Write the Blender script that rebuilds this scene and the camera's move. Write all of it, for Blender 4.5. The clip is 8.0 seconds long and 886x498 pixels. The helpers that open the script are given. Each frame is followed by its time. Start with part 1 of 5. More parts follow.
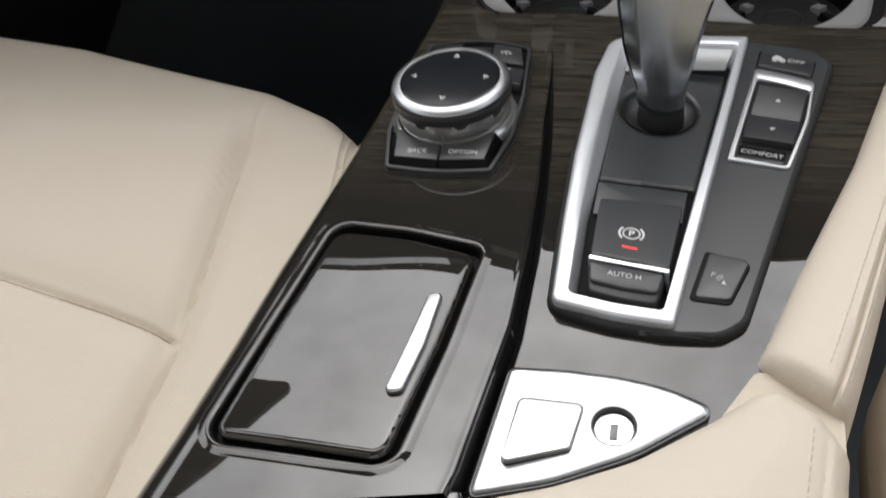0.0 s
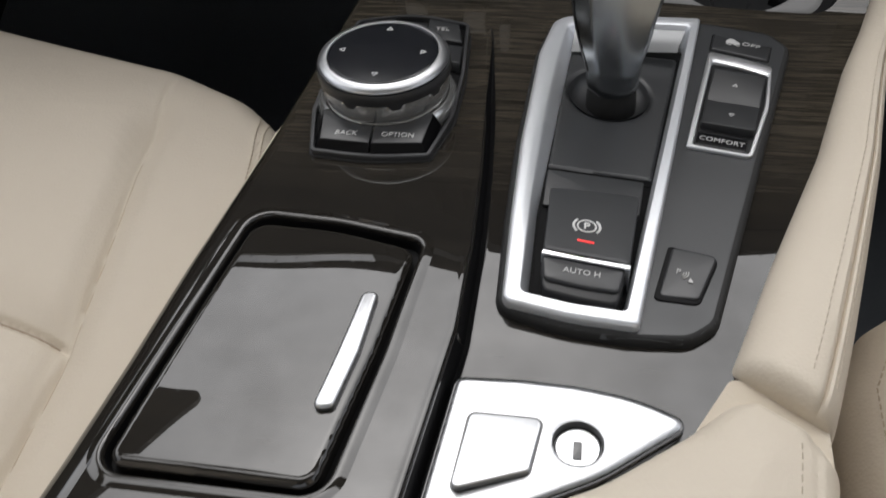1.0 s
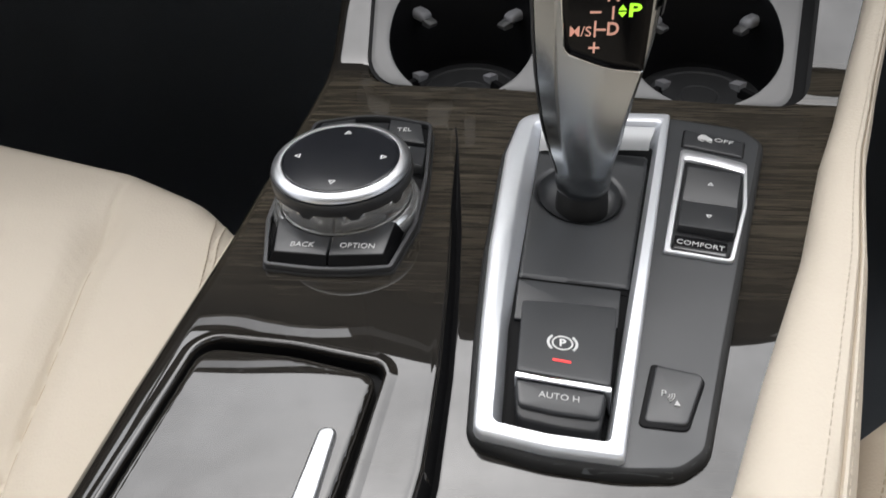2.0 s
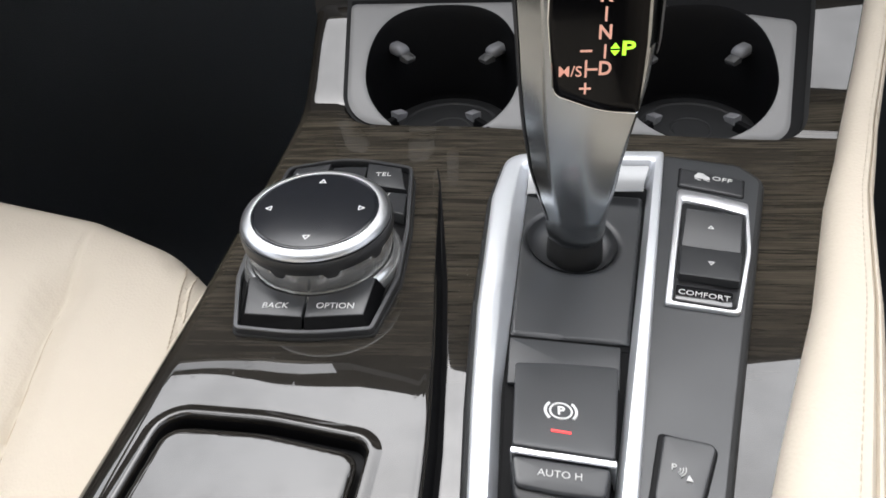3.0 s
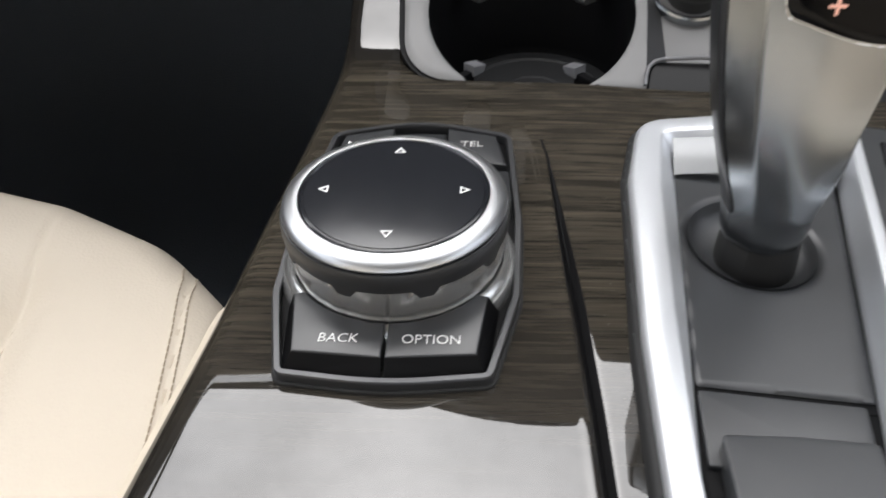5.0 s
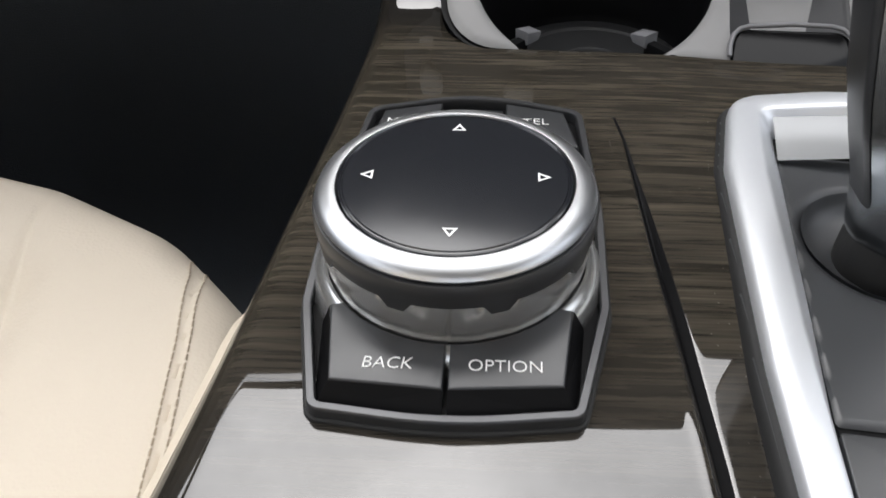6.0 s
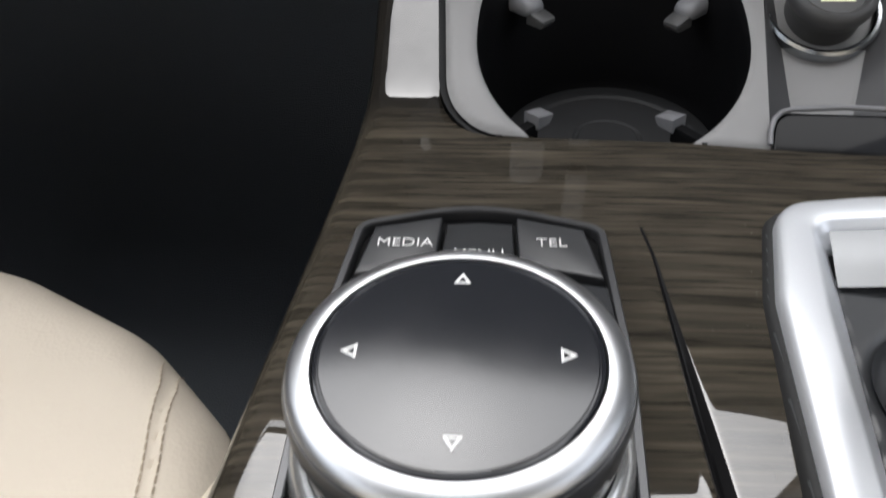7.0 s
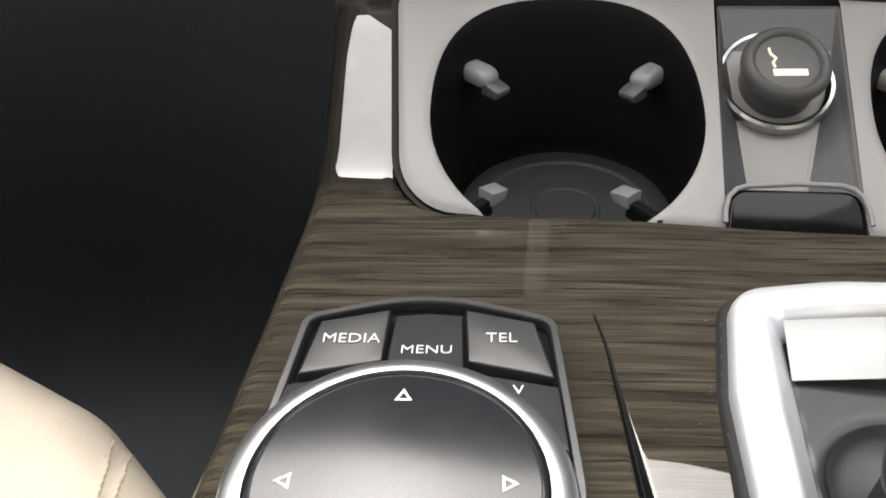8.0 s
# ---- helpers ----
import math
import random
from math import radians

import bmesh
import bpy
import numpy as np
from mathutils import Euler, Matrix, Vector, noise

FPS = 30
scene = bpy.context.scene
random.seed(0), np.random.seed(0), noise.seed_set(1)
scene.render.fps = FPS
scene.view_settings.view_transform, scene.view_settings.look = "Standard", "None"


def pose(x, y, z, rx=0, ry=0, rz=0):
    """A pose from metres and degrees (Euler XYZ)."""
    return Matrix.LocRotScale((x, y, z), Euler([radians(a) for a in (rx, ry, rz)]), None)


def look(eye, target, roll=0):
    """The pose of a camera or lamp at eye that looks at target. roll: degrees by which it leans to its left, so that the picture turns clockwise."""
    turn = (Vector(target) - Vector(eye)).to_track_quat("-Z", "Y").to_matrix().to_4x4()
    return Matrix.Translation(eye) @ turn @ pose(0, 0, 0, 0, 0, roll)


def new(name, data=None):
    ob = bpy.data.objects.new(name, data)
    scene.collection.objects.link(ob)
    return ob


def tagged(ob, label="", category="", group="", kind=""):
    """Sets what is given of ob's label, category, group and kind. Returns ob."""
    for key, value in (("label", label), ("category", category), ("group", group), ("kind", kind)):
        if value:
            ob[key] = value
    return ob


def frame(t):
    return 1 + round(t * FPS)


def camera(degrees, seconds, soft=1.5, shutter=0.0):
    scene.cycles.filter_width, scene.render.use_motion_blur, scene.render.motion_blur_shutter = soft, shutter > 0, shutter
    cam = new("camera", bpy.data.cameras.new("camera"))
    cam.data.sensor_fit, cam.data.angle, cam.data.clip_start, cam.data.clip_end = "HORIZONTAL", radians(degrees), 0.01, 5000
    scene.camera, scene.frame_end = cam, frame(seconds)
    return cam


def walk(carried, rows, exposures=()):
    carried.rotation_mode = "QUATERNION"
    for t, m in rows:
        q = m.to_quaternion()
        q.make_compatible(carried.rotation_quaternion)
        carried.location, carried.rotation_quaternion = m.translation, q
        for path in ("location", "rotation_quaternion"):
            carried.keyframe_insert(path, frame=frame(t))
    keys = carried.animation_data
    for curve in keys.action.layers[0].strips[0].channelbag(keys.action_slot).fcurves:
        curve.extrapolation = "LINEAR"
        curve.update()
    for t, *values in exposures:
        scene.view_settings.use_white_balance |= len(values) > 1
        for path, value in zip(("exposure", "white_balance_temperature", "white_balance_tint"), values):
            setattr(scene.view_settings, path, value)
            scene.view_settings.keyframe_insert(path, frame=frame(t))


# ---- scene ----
# ---- camera ----
cam = camera(54.4, 8.0, soft=1.6, shutter=0.5)
PATH = [
    (0, (0.098, -0.334, 0.257), (-0.376, 1.026, -1.131), -10.1),
    (0.5, (0.081, -0.32, 0.229), (-0.258, 1.038, -1.2), -5.5),
    (1, (0.081, -0.309, 0.228), (-0.197, 1.085, -1.18), -4.4),
    (1.5, (0.081, -0.293, 0.226), (-0.17, 1.152, -1.134), -4.3),
    (2, (0.08, -0.281, 0.223), (-0.142, 1.237, -1.06), -3.8),
    (3.5, (0.07, -0.234, 0.208), (-0.098, 1.319, -1.04), -4.0),
    (4, (0.055, -0.208, 0.189), (-0.091, 1.34, -1.069), -3.2),
    (4.5, (0.038, -0.184, 0.168), (-0.097, 1.36, -1.095), -2.6),
    (5, (0.026, -0.172, 0.156), (-0.103, 1.365, -1.116), -2.3),
    (5.2, (0.02, -0.163, 0.145), (-0.12, 1.371, -1.131), -2.7),
    (6.3, (0.008, -0.13, 0.131), (-0.127, 1.382, -1.172), -1.8),
    (6.5, (0.007, -0.122, 0.13), (-0.137, 1.394, -1.167), -2.2),
    (7, (0.007, -0.094, 0.134), (-0.133, 1.427, -1.157), -2.6),
    (7.5, (0.01, -0.083, 0.14), (-0.096, 1.453, -1.137), -2.1),
    (8, (0.013, -0.08, 0.143), (-0.075, 1.475, -1.112), -1.9),
]
EXPOSURES = [(0, 1.36, 6500, 10), (0.5, 1.14, 6500, 10), (1, 1.05, 6500, 10), (1.5, 1.28, 6500, 10), (2, 1.61, 6450, 10), (3.5, 2.04, 6350, 10), (5, 2.04, 6450, 10),
             (6.5, 1.96, 6450, 10), (7, 2.0, 6400, 10), (7.5, 2.5, 6600, 10), (8, 2.66, 6850, 10)]
walk(cam, [(t, look(eye, target, roll)) for t, eye, target, roll in PATH], EXPOSURES)

# ---- world and sun ----
world = bpy.data.worlds.new("sky")
scene.world = world
world.use_nodes = True
wn = world.node_tree
sky = wn.nodes.new("ShaderNodeTexSky")
sky.sky_type, sky.sun_disc = "NISHITA", False
sky.dust_density = 1.5
sky.sun_elevation, sky.sun_rotation = radians(62), radians(-14)
hsv = wn.nodes.new("ShaderNodeHueSaturation")
hsv.inputs["Saturation"].default_value = 0.2
wn.links.new(sky.outputs[0], hsv.inputs["Color"])
wn.links.new(hsv.outputs[0], wn.nodes["Background"].inputs["Color"])
wn.nodes["Background"].inputs["Strength"].default_value = 0.15
sun = new("sun", bpy.data.lights.new("sun", "SUN"))
sun.data.energy, sun.data.angle, sun.data.color = 1.2, radians(95), (1.0, 0.97, 0.93)
sun.matrix_world = look((-0.25, 1.0, 1.95), (0, 0, 0))

# ---- materials ----
MM = 0.001


def material(name, color=(0.5, 0.5, 0.5), rough=0.5, metal=0.0, coat=0.0, coat_rough=0.05, ior=1.5, grain=(), bump=None, speckle=0.0, rough_var=0.0):
    """grain: (scale vector, colour 2, amount); bump: (scale, strength, metres)."""
    m = bpy.data.materials.new(name)
    m.use_nodes = True
    nt = m.node_tree
    b = nt.nodes["Principled BSDF"]
    b.inputs["Base Color"].default_value = (*color, 1)
    b.inputs["Roughness"].default_value = rough
    b.inputs["Metallic"].default_value = metal
    b.inputs["Coat Weight"].default_value = coat
    b.inputs["Coat Roughness"].default_value = coat_rough
    b.inputs["IOR"].default_value = ior
    co = nt.nodes.new("ShaderNodeTexCoord")
    if grain:
        mp = nt.nodes.new("ShaderNodeMapping")
        mp.inputs["Scale"].default_value = grain[0]
        nt.links.new(co.outputs["Object"], mp.inputs["Vector"])
        n = nt.nodes.new("ShaderNodeTexNoise")
        n.inputs["Scale"].default_value, n.inputs["Detail"].default_value, n.inputs["Roughness"].default_value = 1.0, 6.0, 0.65
        nt.links.new(mp.outputs[0], n.inputs["Vector"])
        r = nt.nodes.new("ShaderNodeValToRGB")
        r.color_ramp.elements[0].position, r.color_ramp.elements[1].position = 0.5 - grain[2], 0.5 + grain[2]
        r.color_ramp.elements[0].color, r.color_ramp.elements[1].color = (*color, 1), (*grain[1], 1)
        nt.links.new(n.outputs["Fac"], r.inputs["Fac"])
        nt.links.new(r.outputs[0], b.inputs["Base Color"])
    if rough_var:
        n = nt.nodes.new("ShaderNodeTexNoise")
        n.inputs["Scale"].default_value, n.inputs["Detail"].default_value = 60.0, 5.0
        nt.links.new(co.outputs["Object"], n.inputs["Vector"])
        r = nt.nodes.new("ShaderNodeMapRange")
        r.inputs["From Min"].default_value, r.inputs["From Max"].default_value = 0.3, 0.7
        r.inputs["To Min"].default_value, r.inputs["To Max"].default_value = max(0.02, rough - rough_var), rough + rough_var
        nt.links.new(n.outputs["Fac"], r.inputs["Value"])
        nt.links.new(r.outputs[0], b.inputs["Roughness"])
    if bump:
        n = nt.nodes.new("ShaderNodeTexNoise")
        n.inputs["Scale"].default_value, n.inputs["Detail"].default_value = bump[0], 4.0
        nt.links.new(co.outputs["Object"], n.inputs["Vector"])
        k = nt.nodes.new("ShaderNodeBump")
        k.inputs["Strength"].default_value, k.inputs["Distance"].default_value = bump[1], bump[2]
        nt.links.new(n.outputs["Fac"], k.inputs["Height"])
        nt.links.new(k.outputs[0], b.inputs["Normal"])
    return m


def leather_material(name, color, dark):
    """Leather: pebbled cells at two scales, faint mottling."""
    m = material(name, color, rough=0.55, grain=((7, 7, 7), dark, 0.35))
    nt = m.node_tree
    b = nt.nodes["Principled BSDF"]
    b.inputs["Specular IOR Level"].default_value = 0.35
    co = nt.nodes["Texture Coordinate"]
    v = nt.nodes.new("ShaderNodeTexVoronoi")
    v.inputs["Scale"].default_value = 720.0
    w = nt.nodes.new("ShaderNodeTexNoise")
    w.inputs["Scale"].default_value, w.inputs["Detail"].default_value = 45.0, 5.0
    for n in (v, w):
        nt.links.new(co.outputs["Object"], n.inputs["Vector"])
    k1, k2 = nt.nodes.new("ShaderNodeBump"), nt.nodes.new("ShaderNodeBump")
    k1.inputs["Strength"].default_value, k1.inputs["Distance"].default_value = 0.22, 0.0005
    k2.inputs["Strength"].default_value, k2.inputs["Distance"].default_value = 0.25, 0.0025
    nt.links.new(v.outputs["Distance"], k1.inputs["Height"])
    nt.links.new(w.outputs["Fac"], k2.inputs["Height"])
    nt.links.new(k2.outputs[0], k1.inputs["Normal"])
    nt.links.new(k1.outputs[0], b.inputs["Normal"])
    return m


def wood_material(name):
    """Dark open-grained veneer, figure running across the car, under thick clear lacquer."""
    m = material(name, (0.03, 0.023, 0.017), rough=0.45, coat=1.0, coat_rough=0.015)
    nt = m.node_tree
    b = nt.nodes["Principled BSDF"]
    b.inputs["Coat IOR"].default_value = 1.64
    b.inputs["Specular IOR Level"].default_value = 0.0
    co = nt.nodes["Texture Coordinate"]
    fac = []
    for scale, dist in (((30, 1000, 30), 0.6), ((70, 2400, 60), 0.3), ((12, 300, 20), 1.0)):
        mp = nt.nodes.new("ShaderNodeMapping")
        mp.inputs["Scale"].default_value = scale
        nt.links.new(co.outputs["Object"], mp.inputs["Vector"])
        n = nt.nodes.new("ShaderNodeTexNoise")
        n.inputs["Scale"].default_value, n.inputs["Detail"].default_value, n.inputs["Distortion"].default_value = 1.0, 3.0, dist
        nt.links.new(mp.outputs[0], n.inputs["Vector"])
        fac.append(n)
    mix = nt.nodes.new("ShaderNodeMath")
    mix.operation = "MULTIPLY_ADD"
    mix.inputs[1].default_value = 0.22
    nt.links.new(fac[1].outputs["Fac"], mix.inputs[0])
    half = nt.nodes.new("ShaderNodeMath")
    half.operation = "MULTIPLY_ADD"
    half.inputs[1].default_value = 0.44
    nt.links.new(fac[0].outputs["Fac"], half.inputs[0])
    third = nt.nodes.new("ShaderNodeMath")
    third.operation = "MULTIPLY"
    third.inputs[1].default_value = 0.34
    nt.links.new(fac[2].outputs["Fac"], third.inputs[0])
    nt.links.new(third.outputs[0], half.inputs[2])
    nt.links.new(half.outputs[0], mix.inputs[2])
    r = nt.nodes.new("ShaderNodeValToRGB")
    e = r.color_ramp.elements
    e[0].position, e[0].color = 0.37, (0.0162, 0.0141, 0.0110, 1)
    e[1].position, e[1].color = 0.68, (0.094, 0.0795, 0.0595, 1)
    mid = e.new(0.5)
    mid.color = (0.0392, 0.0338, 0.0260, 1)
    nt.links.new(mix.outputs[0], r.inputs["Fac"])
    # rear painted darker and plainer for its lower exposure, front slope likewise under reflections
    sep, rear_dim, mixc = nt.nodes.new("ShaderNodeSeparateXYZ"), nt.nodes.new("ShaderNodeMapRange"), nt.nodes.new("ShaderNodeMixRGB")
    rear_dim.inputs["From Min"].default_value, rear_dim.inputs["From Max"].default_value = -0.062, 0.0
    rear_dim.inputs["To Min"].default_value, rear_dim.inputs["To Max"].default_value = 0.14, 1.0
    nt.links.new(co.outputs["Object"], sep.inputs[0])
    nt.links.new(sep.outputs["Y"], rear_dim.inputs["Value"])
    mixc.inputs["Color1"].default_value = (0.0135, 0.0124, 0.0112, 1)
    slope_dim, both = nt.nodes.new("ShaderNodeMapRange"), nt.nodes.new("ShaderNodeMath")
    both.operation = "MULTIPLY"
    slope_dim.inputs["From Min"].default_value, slope_dim.inputs["From Max"].default_value = 0.108, 0.12
    slope_dim.inputs["To Min"].default_value, slope_dim.inputs["To Max"].default_value = 1.0, 0.1
    nt.links.new(sep.outputs["Y"], slope_dim.inputs["Value"])
    nt.links.new(rear_dim.outputs[0], both.inputs[0])
    nt.links.new(slope_dim.outputs[0], both.inputs[1])
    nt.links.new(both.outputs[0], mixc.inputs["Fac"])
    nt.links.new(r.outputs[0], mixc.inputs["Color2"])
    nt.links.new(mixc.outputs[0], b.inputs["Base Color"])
    # slow waves and fine dust in the lacquer
    wave, dust = nt.nodes.new("ShaderNodeTexNoise"), nt.nodes.new("ShaderNodeTexNoise")
    wave.inputs["Scale"].default_value, wave.inputs["Detail"].default_value = 22.0, 0.0
    dust.inputs["Scale"].default_value, dust.inputs["Detail"].default_value = 420.0, 6.0
    k = nt.nodes.new("ShaderNodeBump")
    k.inputs["Strength"].default_value, k.inputs["Distance"].default_value = 0.09, 0.004
    rr = nt.nodes.new("ShaderNodeMapRange")
    rr.inputs["From Min"].default_value, rr.inputs["From Max"].default_value = 0.62, 0.8
    rr.inputs["To Min"].default_value, rr.inputs["To Max"].default_value = 0.015, 0.14
    for n in (wave, dust):
        nt.links.new(co.outputs["Object"], n.inputs["Vector"])
    film, weight = nt.nodes.new("ShaderNodeTexNoise"), nt.nodes.new("ShaderNodeMapRange")
    film.inputs["Scale"].default_value, film.inputs["Detail"].default_value, film.inputs["Roughness"].default_value = 34.0, 5.0, 0.62
    weight.inputs["From Min"].default_value, weight.inputs["From Max"].default_value = 0.34, 0.62
    weight.inputs["To Min"].default_value, weight.inputs["To Max"].default_value = 0.8, 1.0
    nt.links.new(co.outputs["Object"], film.inputs["Vector"])
    nt.links.new(film.outputs["Fac"], weight.inputs["Value"])
    nt.links.new(weight.outputs[0], b.inputs["Coat Weight"])
    nt.links.new(wave.outputs["Fac"], k.inputs["Height"])
    nt.links.new(k.outputs[0], b.inputs["Coat Normal"])
    nt.links.new(dust.outputs["Fac"], rr.inputs["Value"])
    nt.links.new(rr.outputs[0], b.inputs["Coat Roughness"])
    return m


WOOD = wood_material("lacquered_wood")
CREAM = leather_material("cream_leather", (0.555, 0.492, 0.402), (0.61, 0.546, 0.452))
CREAM_SIDE = leather_material("cream_side_leather", (0.53, 0.465, 0.372), (0.57, 0.502, 0.405))
THREAD = material("beige_thread", (0.46, 0.39, 0.30), rough=0.8)
THREAD_PALE = material("pale_beige_thread", (0.545, 0.48, 0.39), rough=0.8)
THREAD_DARK = material("brown_thread", (0.38, 0.31, 0.23), rough=0.8)
SEAM_SHADE = material("seam_shade_brown", (0.30, 0.24, 0.18), rough=0.9)
SATIN = material("satin_silver", (0.78, 0.79, 0.81), rough=0.38, metal=1.0, bump=(3000, 0.03, 0.0001))
ALU = material("brushed_aluminium", (0.50, 0.51, 0.525), rough=0.34, metal=1.0, grain=((900, 12, 30), (0.56, 0.57, 0.585), 0.3))
RING = material("satin_ring_metal", (0.55, 0.56, 0.575), rough=0.36, metal=1.0, bump=(3000, 0.03, 0.0001))
BEZEL = material("silver_bezel_paint", (0.74, 0.76, 0.79), rough=0.36, metal=0.58, bump=(3000, 0.03, 0.0001))
PRINT = material("grey_print", (0.52, 0.52, 0.51), rough=0.6)
NICKEL = material("satin_nickel_skirt", (0.66, 0.66, 0.65), rough=0.24, metal=0.85, bump=(1500, 0.04, 0.0002))
SCOOP = material("satin_ramp_metal", (0.27, 0.275, 0.28), rough=0.42, metal=0.85, bump=(900, 0.05, 0.0002))
CHROME = material("bright_chrome", (0.82, 0.83, 0.84), rough=0.12, metal=1.0)
SHAFT = material("brushed_nickel", (0.355, 0.375, 0.39), rough=0.23, metal=1.0, grain=((40, 40, 900), (0.405, 0.425, 0.44), 0.3))
GUN = material("dark_nickel", (0.10, 0.10, 0.10), rough=0.3, metal=0.6)
SOFT = material("soft_black_paint", (0.039, 0.0405, 0.043), rough=0.37, bump=(2500, 0.08, 0.0001), rough_var=0.05)
PLASTIC = material("grained_black_plastic", (0.011, 0.011, 0.012), rough=0.5, bump=(1800, 0.12, 0.0002), rough_var=0.05)
BUTTON = material("satin_button_plastic", (0.027, 0.028, 0.030), rough=0.36, bump=(2600, 0.06, 0.0001), rough_var=0.04)
RIM = material("dark_satin_rim", (0.062, 0.063, 0.066), rough=0.34, metal=0.5, bump=(2600, 0.04, 0.0001))
GLOSS = material("piano_black", (0.008, 0.008, 0.009), rough=0.12, coat=1.0)
DISPLAY = material("black_display_glass", (0.003, 0.003, 0.0035), rough=0.1)
DISPLAY.node_tree.nodes["Principled BSDF"].inputs["Specular IOR Level"].default_value = 0.16
KNOBFACE = material("satin_black_disc", (0.013, 0.014, 0.017), rough=0.17, rough_var=0.025)
MAT = material("rubber_mat", (0.017, 0.0175, 0.0185), rough=0.6, bump=(900, 0.1, 0.0002))
RUBBER = material("black_rubber", (0.012, 0.012, 0.012), rough=0.75, bump=(900, 0.1, 0.0002))
TRAY = material("grey_satin_plastic", (0.192, 0.189, 0.188), rough=0.38, bump=(2200, 0.1, 0.0002), rough_var=0.05)
FUNNEL_SHADE = material("dark_funnel_and_shade", (0.045, 0.045, 0.047), rough=0.45, bump=(2200, 0.1, 0.0002))
KNOB_RUBBER = material("grey_rubber_coat", (0.055, 0.055, 0.055), rough=0.5, bump=(1800, 0.08, 0.0002))
CLIP = material("grey_clip_plastic", (0.17, 0.17, 0.178), rough=0.42)
# Black plastic, also used for the painted shade of edges and grooves.
WELLBLACK = material("black_plastic_and_shade", (0.0035, 0.0035, 0.004), rough=0.55)
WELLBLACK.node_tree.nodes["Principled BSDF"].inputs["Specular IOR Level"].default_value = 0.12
KNOBFACE.node_tree.nodes["Principled BSDF"].inputs["Specular IOR Level"].default_value = 0.52
WHITE = material("white_print", (0.75, 0.75, 0.74), rough=0.6)
DUST = material("dust_fluff", (0.22, 0.21, 0.19), rough=0.9)
CARPET = material("black_carpet", (0.135, 0.147, 0.16), rough=1.0, bump=(700, 0.6, 0.002))
DASH = material("black_dashboard", (0.046, 0.0445, 0.043), rough=0.7, bump=(500, 0.2, 0.0004))
LINER = material("grey_headliner", (0.34, 0.33, 0.31), rough=0.95, bump=(900, 0.2, 0.0004))
ASPHALT = material("asphalt", (0.05, 0.05, 0.05), rough=0.9, bump=(90, 0.5, 0.004))


def glow(name, color, strength):
    m = material(name, color, rough=0.5)
    b = m.node_tree.nodes["Principled BSDF"]
    b.inputs["Emission Color"].default_value, b.inputs["Emission Strength"].default_value = (*color, 1), strength
    return m


RED = glow("red_lamp", (1.0, 0.05, 0.05), 0.3)
AMBER = glow("amber_lit_print", (0.72, 0.38, 0.29), 0.13)
PATCH_SILVER = material("pale_patch_silver", (0.5, 0.49, 0.47), rough=0.5, metal=0.3)
GREEN = glow("green_lit_print", (0.42, 1.0, 0.04), 0.30)
PALE = glow("pale_lit_print", (0.8, 0.76, 0.55), 0.06)


# ---- building helpers ----
def thing(name, at, label, category, group="", kind=""):
    ob = new(name)
    ob.empty_display_size = 0.02
    ob.location = at
    return tagged(ob, label, category, group, kind)


def part(name, bm, mat, parent=None, label="", smooth=True):
    """Links a bmesh, built in world metres, as one mesh under a thing or a part."""
    bmesh.ops.recalc_face_normals(bm, faces=bm.faces)
    me = bpy.data.meshes.new(name)
    bm.to_mesh(me)
    bm.free()
    if smooth:
        me.shade_smooth()
        me.set_sharp_from_angle(angle=radians(38))
    me.materials.append(mat)
    ob = new(name, me)
    if parent:
        ob.parent = parent
        if parent.type == "EMPTY":
            ob.matrix_parent_inverse = Matrix.Translation(parent.location).inverted()
    if label:
        ob["label"] = label
    return ob


def rounded(corners, n=6):
    """Outline in mm from (x, y, radius) corners, counter-clockwise, with round corners."""
    out, m = [], len(corners)
    for i in range(m):
        p, a, b = (Vector(corners[j % m][:2]) for j in (i, i - 1, i + 1))
        r = corners[i][2]
        u, v = (a - p).normalized(), (b - p).normalized()
        ang = math.acos(max(-1, min(1, u.dot(v))))
        if r <= 0 or ang > 3.1:
            out += [tuple(p)] * (n + 1)
            continue
        d = min(r / math.tan(ang / 2), 0.46 * (a - p).length, 0.46 * (b - p).length)
        r = d * math.tan(ang / 2)
        c = p + (u + v).normalized() * (r / math.sin(ang / 2))
        s, e = p + u * d - c, p + v * d - c
        a0, a1 = math.atan2(s.y, s.x), math.atan2(e.y, e.x)
        da = (a1 - a0 + math.pi) % (2 * math.pi) - math.pi
        out += [(c.x + r * math.cos(a0 + da * k / n), c.y + r * math.sin(a0 + da * k / n)) for k in range(n + 1)]
    return out


def ring_of(cx, cy, r, n=48, ry=None):
    return [(cx + r * math.cos(2 * math.pi * i / n), cy + (ry or r) * math.sin(2 * math.pi * i / n)) for i in range(n)]


def dense(pts, step):
    """The outline with points at most step mm apart."""
    out = []
    for (x0, y0), (x1, y1) in zip(pts, pts[1:] + pts[:1]):
        k = max(1, int(math.hypot(x1 - x0, y1 - y0) / step))
        out += [(x0 + (x1 - x0) * i / k, y0 + (y1 - y0) * i / k) for i in range(k)]
    return out


